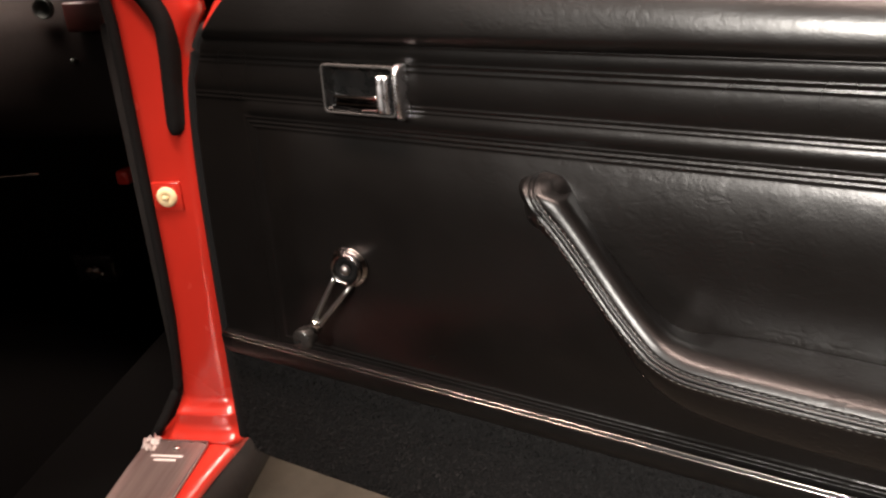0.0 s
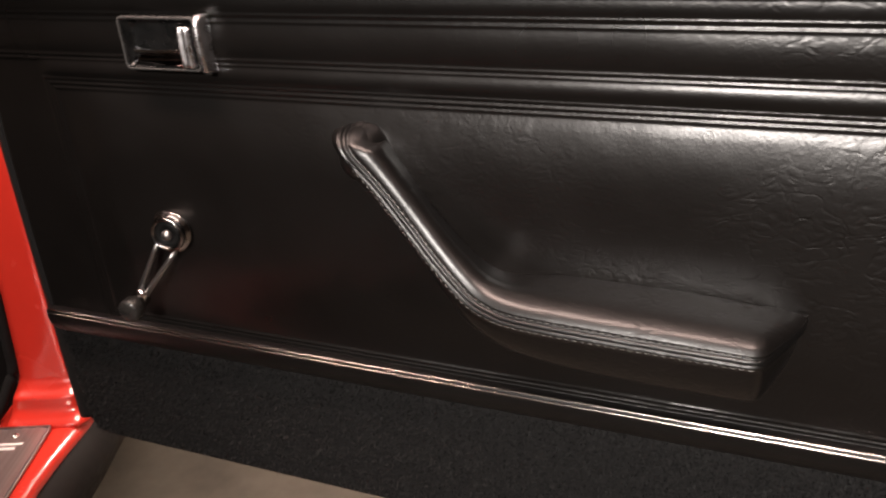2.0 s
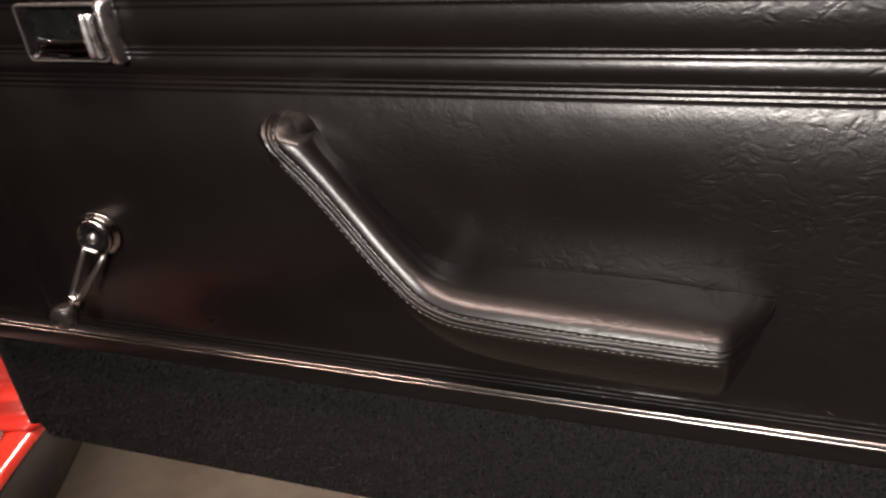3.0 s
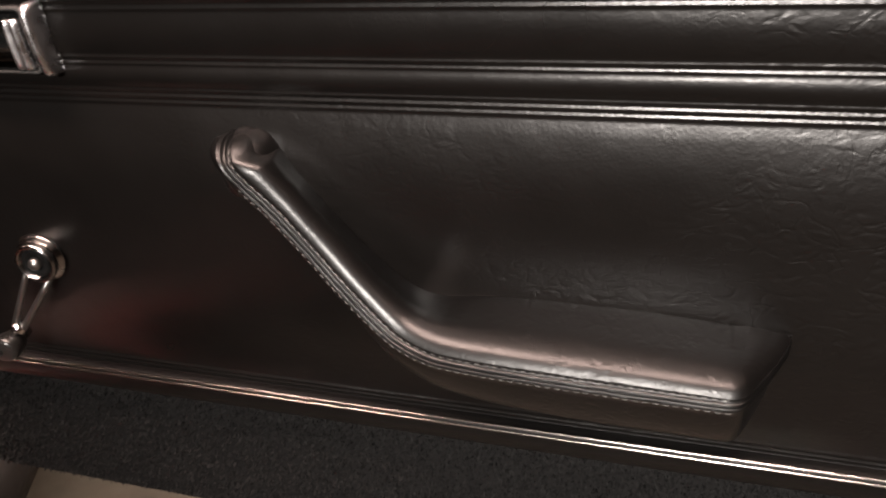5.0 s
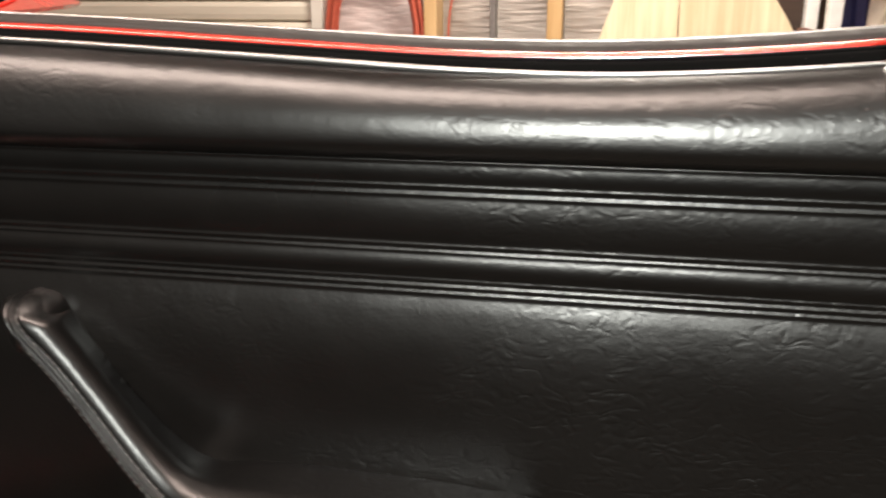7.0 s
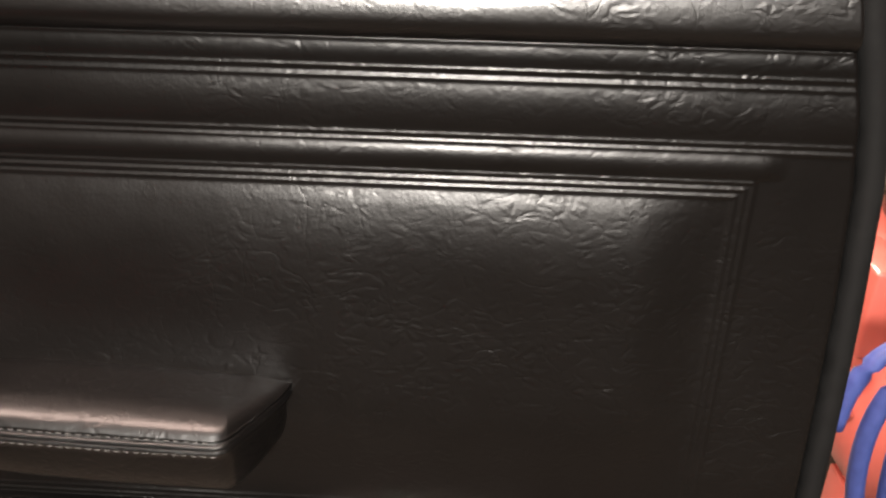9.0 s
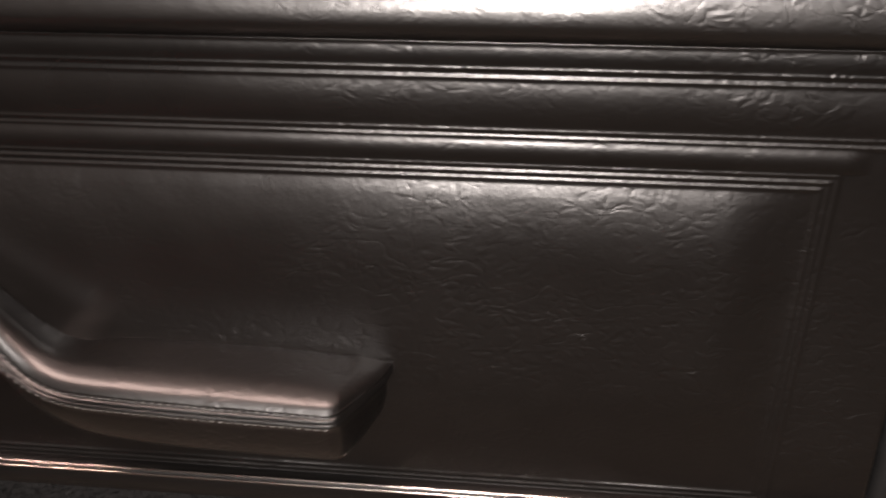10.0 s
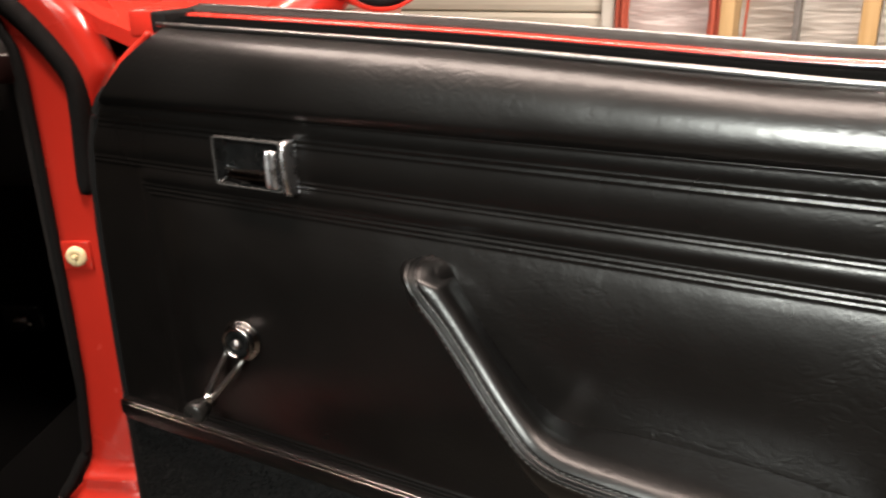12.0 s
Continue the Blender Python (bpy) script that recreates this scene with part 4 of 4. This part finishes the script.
# ---- pull and armrest ----
# seam line from the head of the pull, down to the rest and round its rear end:
# place; drop to the lower edge; width of the crown over the seam; height of the back over the seam; softness (0 pull, 1 rest); lean of the crown in degrees
HEAD_Z, TAIL_X = 0.7560, 0.734
SEAM = [
    ("head", 0.4436, -0.0030, 0.7685, 0.0105, 0.0200, 0.022, 0.45, 0),
    ("head", 0.4437, -0.0100, 0.7702, 0.0105, 0.0198, 0.022, 0.45, 0),
    ("head", 0.4442, -0.0180, 0.7708, 0.0106, 0.0195, 0.0215, 0.45, 0),
    ("head", 0.4454, -0.0258, 0.7692, 0.0108, 0.0192, 0.021, 0.45, 0),
    ("head", 0.4472, -0.0322, 0.7655, 0.0110, 0.0194, 0.0205, 0.45, 0),
    ("head", 0.4500, -0.0365, 0.7615, 0.0112, 0.0196, 0.0195, 0.3, 4),
    ("pull", 0.4540, -0.0382, 0.7555, 0.0115, 0.0190, 0.0170, 0.0, 14),
    ("pull", 0.4605, -0.0386, 0.7480, 0.0118, 0.0178, 0.0145, 0.0, 28),
    ("pull", 0.4705, -0.0391, 0.7378, 0.0122, 0.0164, 0.0110, 0.0, 37),
    ("pull", 0.4815, -0.0404, 0.7258, 0.0126, 0.0158, 0.0095, 0.0, 41),
    ("pull", 0.4985, -0.0433, 0.7064, 0.0134, 0.0156, 0.0060, 0.05, 41),
    ("pull", 0.5155, -0.0480, 0.6882, 0.0150, 0.0156, 0.0045, 0.12, 43),
    ("pull", 0.5330, -0.0530, 0.6722, 0.0180, 0.0156, 0.0030, 0.3, 47),
    ("pull", 0.5500, -0.0580, 0.6600, 0.0235, 0.0155, 0.0035, 0.55, 58),
    ("pull", 0.5680, -0.0620, 0.6543, 0.0300, 0.0154, 0.0065, 0.8, 74),
    ("pull", 0.5860, -0.0640, 0.6526, 0.0350, 0.0153, 0.0108, 1.0, 85),
    ("pull", 0.6200, -0.0655, 0.6518, 0.0385, 0.0152, 0.0138, 1.0, 90),
    ("pull", 0.6670, -0.0660, 0.6506, 0.0395, 0.0152, 0.0142, 1.0, 90),
    ("pull", 0.6950, -0.0662, 0.6500, 0.0395, 0.0150, 0.0140, 1.0, 90),
    ("pull", 0.7180, -0.0662, 0.6496, 0.0395, 0.0146, 0.0130, 1.0, 90),
    ("pull", 0.7340, -0.0662, 0.6493, 0.0395, 0.0141, 0.0118, 1.0, 90),
    ("tail", 0.7405, -0.0657, 0.6493, 0.0395, 0.0136, 0.0114, 1.0, 90),
    ("tail", 0.7452, -0.0634, 0.6494, 0.0395, 0.0130, 0.0112, 1.0, 90),
    ("tail", 0.7485, -0.0595, 0.6496, 0.0395, 0.0124, 0.0110, 1.0, 90),
    ("tail", 0.7545, -0.0490, 0.6502, 0.0393, 0.0110, 0.0104, 1.0, 90),
    ("tail", 0.7620, -0.0350, 0.6510, 0.0390, 0.0090, 0.0096, 1.0, 90),
    ("tail", 0.7680, -0.0215, 0.6516, 0.0386, 0.0070, 0.0088, 1.0, 90),
    ("tail", 0.7705, -0.0120, 0.6520, 0.0384, 0.0058, 0.0084, 1.0, 90),
    ("tail", 0.7712, -0.0030, 0.6522, 0.0384, 0.0050, 0.0082, 1.0, 90),
]


def arm_stations(steps_each=5):
    """Rows of seam place, up direction across the crown, inward direction, depth to the panel, drop, crown, back, softness."""
    path = curve_through([r[1:4] for r in SEAM], steps_each)
    shape = curve_through([r[4:7] for r in SEAM], steps_each)
    soft = curve_through([(r[7], radians(r[8]), 0) for r in SEAM], steps_each)
    ups, ins = [], []
    for i, p in enumerate(path):
        kind = SEAM[min(i // steps_each, len(SEAM) - 1)][0]
        ups.append(Vector((math.cos(soft[i].y), 0, math.sin(soft[i].y))))
        if kind == "head":
            ins.append(Vector((0, -0.003 - p.y, HEAD_Z - p.z)))
        elif kind == "tail":
            ins.append(Vector((0.6 * (TAIL_X - p.x), -0.003 - p.y, 0)))
        else:
            ins.append(Vector((0, -0.003 - p.y, 0)))
    out = []
    for i, p in enumerate(path):
        near = range(max(0, i - 3), min(len(path), i + 4))
        u = sum((ups[k] for k in near), Vector()).normalized()
        w = sum((ins[k] for k in near), Vector()) / len(near)
        out.append((p, u, w.normalized(), w.length, *shape[i], min(1.0, max(0.0, soft[i].x))))
    return out


ARM = arm_stations()


def arm_point(row, rise, inward):
    """A place rise metres over the seam and inward metres nearer the panel."""
    return row[0] + row[1] * rise + row[2] * inward


# seam: two proud welts between two sewn lines
WELTS = [(-0.0078, 0.0038), (-0.0068, 0.0030), (-0.0058, 0.0022), (-0.0044, 0.0017), (-0.0036, 0.0028), (-0.0027, 0.0028), (-0.0021, 0.0004), (-0.0017, -0.0003), (-0.0013, 0.0004), (-0.0007, 0.0028), (0.0007, 0.0028),
         (0.0013, 0.0004), (0.0017, -0.0003), (0.0021, 0.0004), (0.0026, 0.0022), (0.0034, 0.0022), (0.0039, 0.0008), (0.0046, 0.0009), (0.0054, 0.0002)]
# crown over the seam, as shares of its width, with the depth in metres: lean pull and cushioned rest
LEAN = [(0.42, 0.0003), (0.51, 0.0006), (0.60, 0.0011), (0.685, 0.0018), (0.76, 0.0027), (0.835, 0.0040), (0.90, 0.0057), (0.955, 0.0082), (1.0, 0.0128)]
CUSHION = [(0.441, 0.0010), (0.526, 0.0019), (0.602, 0.0029), (0.669, 0.0039), (0.737, 0.0053), (0.81, 0.0074), (0.884, 0.0102), (0.95, 0.0144), (1.0, 0.0205)]


def arm_section(row):
    _, _, _, depth, drop, crown, back, soft = row
    lean = 0.0010 + 0.0035 * soft
    k = min(1.0, depth / 0.03)
    pts = [arm_point(row, -drop, depth), arm_point(row, -drop - 0.0005, depth * 0.62), arm_point(row, -drop, (lean + 0.012) * k), arm_point(row, -drop + 0.0016, (lean + 0.0080) * k)]
    pts += [arm_point(row, -drop + 0.0045 + 0.001 * soft, (lean + 0.0058) * k), arm_point(row, -drop * 0.55 - 0.003 * (1 - soft), (0.0050 + 0.35 * lean) * k), arm_point(row, -0.0090 - 0.003 * soft, 0.0044 + 0.05 * lean)]
    pts += [arm_point(row, u, v) for u, v in WELTS]
    squat = min(1.0, crown / 0.0145)
    for (a, b), (c, d) in zip(LEAN, CUSHION):
        u = (a + (c - a) * soft) * crown
        pts.append(arm_point(row, max(u, 0.0054 * squat), (b + (d - b) * soft) * (k if soft < 0.5 else squat)))
    w0 = (0.0128 + 0.0077 * soft) * (k if soft < 0.5 else squat)
    for q, dip in ((0.2, 0.0), (0.4, 0.0), (0.58, 0.0), (0.74, 0.0), (0.86, 0.0006), (0.94, 0.0018), (1.0, 0.0045)):
        lift = crown + (back - crown) * q ** 0.8
        pts.append(arm_point(row, lift - dip * soft, w0 + (depth - w0) * q))
    return pts


arm_mesh = loft(bmesh.new(), [arm_section(row) for row in ARM])
# padded mound under the head of the pull
bmesh.ops.create_icosphere(arm_mesh, subdivisions=4, radius=1.0, matrix=Matrix.Translation((0.4610, -0.0075, 0.7425)) @ Matrix.Rotation(radians(-30), 4, "Y") @ Matrix.Diagonal((0.0160, 0.0280, 0.0320, 1.0)))
bmesh.ops.create_icosphere(arm_mesh, subdivisions=4, radius=1.0, matrix=Matrix.Translation((0.4545, -0.0080, 0.7490)) @ Matrix.Diagonal((0.0185, 0.0290, 0.0215, 1.0)))
arm = part("armrest", arm_mesh, PAD, door, "padded black vinyl armrest and door pull")


def stitches(rise, inward, start, stop, length=0.0034, gap=0.0020):
    """Short raised thread lengths that follow the seam."""
    line = [arm_point(row, rise, inward - 0.0002) for row in ARM]
    total = [0.0]
    for a, b in zip(line, line[1:]):
        total.append(total[-1] + (b - a).length)

    def at(s):
        k = max(1, min(len(total) - 1, int(np.searchsorted(total, s))))
        return line[k - 1].lerp(line[k], (s - total[k - 1]) / max(1e-9, total[k] - total[k - 1]))

    bm = bmesh.new()
    s = start * total[-1]
    while s < stop * total[-1]:
        a, b = at(s), at(s + length)
        tube(bm, [a + Vector((0, 0.0002, 0)), a.lerp(b, 0.5) - Vector((0, 0.0001, 0)), b + Vector((0, 0.0002, 0))], 0.00028, 5)
        s += length + gap
    return bm


part("stitching", stitches(-0.0068, 0.0029, 0.12, 0.845), THREAD, arm, "grey seam stitching")
part("stitching", stitches(0.0046, 0.0007, 0.06, 0.835), THREAD, arm, "grey seam stitching")


# ---- inner release handle ----
def rounded(x0, x1, z0, z1, r, n=5):
    out = []
    for cx, cz, a0 in ((x1 - r, z1 - r, 0), (x0 + r, z1 - r, 90), (x0 + r, z0 + r, 180), (x1 - r, z0 + r, 270)):
        for k in range(n + 1):
            a = radians(a0 + 90 * k / n)
            out.append((cx + r * math.cos(a), cz + r * math.sin(a)))
    return out


def at_y(pts, y):
    return [(x, y, z) for x, z in pts]


bm = bmesh.new()
X0, X1, Z0, Z1 = 0.2498, 0.3220, 0.8055, 0.8465
loft(bm, [at_y(rounded(X0, X1, Z0, Z1, 0.004), -0.001), at_y(rounded(X0, X1, Z0, Z1, 0.004), -0.011), at_y(rounded(X0 + 0.001, X1 - 0.001, Z0 + 0.001, Z1 - 0.001, 0.0035), -0.0128),
          at_y(rounded(X0 + 0.002, X1 - 0.002, Z0 + 0.002, Z1 - 0.002, 0.003), -0.0128), at_y(rounded(X0 + 0.0028, X1 - 0.0028, Z0 + 0.0028, Z1 - 0.0028, 0.003), -0.0115),
          at_y(rounded(X0 + 0.0036, X1 - 0.0036, Z0 + 0.0036, Z1 - 0.0036, 0.005), -0.006), at_y(rounded(X0 + 0.008, X1 - 0.008, Z0 + 0.008, Z1 - 0.008, 0.006), -0.0035)])
handle = part("release_handle", bm, BLACK_PLASTIC, door, "chrome release handle set in a dark recessed cup")
bm = bmesh.new()
loft(bm, [at_y(rounded(X0 - 0.0003, X1 + 0.0003, Z0 - 0.0003, Z1 + 0.0003, 0.0042), -0.0095), at_y(rounded(X0 - 0.0003, X1 + 0.0003, Z0 - 0.0003, Z1 + 0.0003, 0.0042), -0.0130),
          at_y(rounded(X0 + 0.0008, X1 - 0.0008, Z0 + 0.0008, Z1 - 0.0008, 0.0036), -0.0136), at_y(rounded(X0 + 0.0016, X1 - 0.0016, Z0 + 0.0016, Z1 - 0.0016, 0.003), -0.0130), at_y(rounded(X0 + 0.0017, X1 - 0.0017, Z0 + 0.0017, Z1 - 0.0017, 0.003), -0.0110)], True, False)
part("bezel", bm, GREY_METAL, handle, "thin dark chrome bezel")
# finger paddle: a shallow tray whose front lip is chromed, turned up into an upright grip
bm = bmesh.new()
rings = []
for k in range(17):
    q = k / 16
    x = 0.256 + 0.053 * q
    lift = -0.0080 - 0.0050 * math.sin(math.pi * q * 0.6)
    up = 0.0016 * q * q
    rings.append([(x, lift + 0.0015, 0.8180 + up), (x, lift - 0.0012, 0.8184 + up), (x, lift - 0.0020, 0.8196 + up), (x, lift - 0.0012, 0.8209 + up), (x, lift + 0.0010, 0.8215 + up), (x, lift + 0.005, 0.8208 + up), (x, lift + 0.005, 0.8184 + up)])
loft(bm, rings)
part("paddle_lip", bm, CHROME, handle, "chrome lower lip")
bm = bmesh.new()
rings = []
for k in range(11):
    q = k / 10
    rings.append([(0.256 + 0.053 * q, -0.0078 - 0.0046 * math.sin(math.pi * q * 0.6), 0.8182), (0.256 + 0.053 * q, -0.0105 - 0.0030 * math.sin(math.pi * q * 0.6), 0.8095), (0.256 + 0.053 * q, -0.0040, 0.8090), (0.256 + 0.053 * q, -0.0040, 0.8182)])
loft(bm, rings)
part("paddle_tray", bm, DARK_CHROME, handle, "dark chrome tray")
bm = bmesh.new()
rings = []
for k in range(15):
    z = 0.8085 + 0.0305 * k / 14
    w = math.sin(math.pi * k / 14) ** 0.4
    rings.append([(0.3055, -0.005, z), (0.3053, -0.0125 - 0.001 * w, z), (0.3068, -0.0148 - 0.0012 * w, z), (0.3090, -0.0150 - 0.0014 * w, z), (0.3106, -0.0128, z), (0.3124, -0.0150 - 0.0012 * w, z), (0.3150, -0.0152 - 0.001 * w, z), (0.3168, -0.0128, z), (0.3172, -0.005, z)])
loft(bm, rings)
part("paddle", bm, SATIN, handle, "chrome finger paddle")
bm = bmesh.new()
rings = []
for k in range(21):
    q = k / 20
    z = 0.8030 + 0.0445 * q
    bow = 0.0022 * math.sin(math.pi * q)
    e = 1.0 if 1 < k < 19 else (0.93 if 0 < k < 20 else 0.75)
    dx = 0.0014 * (1 - q) - 0.0036
    rings.append([(x + dx, y, z) for x, y in ((0.3240, 0.0), (0.3240, -0.0110 * e - bow), (0.3248, -0.0134 * e - bow), (0.3262, -0.0144 * e - bow), (0.3284, -0.0142 * e - bow), (0.3300, -0.0126 * e - bow), (0.3306, -0.0095 * e - bow), (0.3308, -0.004 * e), (0.3308, 0.0))])
loft(bm, rings)
part("end_flange", bm, SATIN, handle, "bright bowed end flange")

# ---- window crank ----
HUB, KNOB = Vector((0.2605, 0, 0.6625)), Vector((0.2150, 0, 0.5935))
axis = Vector((0.12, -1.0, 0.06)).normalized()


def hub_at(r_h):
    return lathe(bmesh.new(), r_h, (HUB.x - 0.0035, 0.001, HUB.z - 0.0005), axis, 40)


crank = part("window_crank", hub_at([(0.0150, -0.003), (0.0150, 0.006), (0.0218, 0.0050), (0.0230, 0.0062), (0.0230, 0.0078), (0.0218, 0.0090), (0.0176, 0.0108), (0.0172, 0.0124), (0.0182, 0.0132), (0.0186, 0.0154), (0.0180, 0.0168), (0.0150, 0.0176), (0.0147, 0.0196), (0.0156, 0.0206), (0.0159, 0.0230), (0.0154, 0.0248), (0.0144, 0.0256), (0.0130, 0.0252), (0.0124, 0.0240), (0.0120, 0.0222), (0.0005, 0.0222)]), HUB_CHROME, door, "chrome ringed window crank")
part("escutcheon", hub_at([(0.0150, -0.003), (0.0195, 0.0010), (0.0200, 0.0028), (0.0195, 0.0042), (0.0175, 0.0056), (0.0150, 0.0066)]), BLACK_PLASTIC, crank, "black plastic washer behind the crank")
part("face_ring", hub_at([(0.0118, 0.0215), (0.0118, 0.0232), (0.0085, 0.0238), (0.0075, 0.0228), (0.0005, 0.0228)]), FACE_BLACK, crank, "black inset ring")
part("centre_cap", hub_at([(0.0048, 0.022), (0.0048, 0.0252), (0.0040, 0.0266), (0.0022, 0.0276), (0.0004, 0.0279)]), BEAD, crank, "small chrome centre cap")
way = (KNOB - HUB)
ln = way.length
way.normalize()
side = Vector((-way.z, 0, way.x))
for s in (-1, 1):
    pts = [HUB + way * (0.014 + (ln - 0.026) * q) + side * s * (0.0092 - 0.0058 * q) + Vector((0, -0.017 - 0.010 * q, 0)) for q in (0, 0.25, 0.5, 0.75, 1.0)]
    part("arm_rail", tube(bmesh.new(), pts, lambda q: 0.0021 + 0.0006 * q, 10), BEAD, crank, "chrome arm rail")
bm = bmesh.new()
p = HUB + way * (ln - 0.011) + Vector((0, -0.027, 0))
lathe(bm, [(0.004, -0.004), (0.0058, -0.002), (0.0058, 0.003), (0.003, 0.005)], p, way, 14)
part("arm_end", bm, CHROME, crank)
GRIP = KNOB + Vector((-0.0065, 0, -0.0055))
part("knob_collar", lathe(bmesh.new(), [(0.0030, 0.012), (0.0052, 0.014), (0.0058, 0.018), (0.0050, 0.021), (0.0062, 0.0225), (0.0070, 0.0240), (0.0062, 0.0255), (0.0040, 0.026)], (GRIP.x, 0.0, GRIP.z), axis, 24), STRIP, crank, "chrome collar under the knob")
part("arm_tip", tube(bmesh.new(), [KNOB - way * 0.006 + Vector((0, -0.026, 0)), GRIP.lerp(KNOB, 0.5) + Vector((0, -0.020, 0)), GRIP + Vector((0, -0.016, 0))], 0.0042, 12), DARK_CHROME, crank, "dark chrome arm tip")
part("knob", lathe(bmesh.new(), [(0.0048, 0.0250), (0.0084, 0.0265), (0.0100, 0.0300), (0.0108, 0.0350), (0.0108, 0.0400), (0.0098, 0.0428), (0.0080, 0.0438), (0.0005, 0.0440)], (GRIP.x, 0.0, GRIP.z), axis, 32), KNOB_GREY, crank, "smoky grey round winder knob")

# ---- door mirror, beyond the glass ----
MAX = Vector((1.0, -0.55, 0.05)).normalized()
MC = (0.215, 0.19, 0.987)
mirror = part("door_mirror", lathe(bmesh.new(), [(0.004, 0.0), (0.024, 0.012), (0.04, 0.04), (0.05, 0.08), (0.056, 0.12), (0.0585, 0.135), (0.0575, 0.139), (0.055, 0.139), (0.053, 0.134), (0.0005, 0.133)], MC, MAX, 40), RED, door, "red painted bullet door mirror")
part("mirror_rim", lathe(bmesh.new(), [(0.0545, 0.134), (0.0545, 0.1375), (0.048, 0.1375), (0.047, 0.135)], MC, MAX, 40), RUBBER, mirror, "dark rim")
part("mirror_glass", lathe(bmesh.new(), [(0.0475, 0.1345), (0.0475, 0.136), (0.0005, 0.136)], MC, MAX, 40), CHROME, mirror, "mirror glass")
part("mirror_foot", tube(bmesh.new(), curve_through([(0.265, 0.165, 0.965), (0.248, 0.15, 0.94), (0.225, 0.135, 0.92), (0.215, 0.125, 0.905)], 4), lambda q: 0.018 + 0.016 * q, 16), RED, mirror, "red mirror foot")
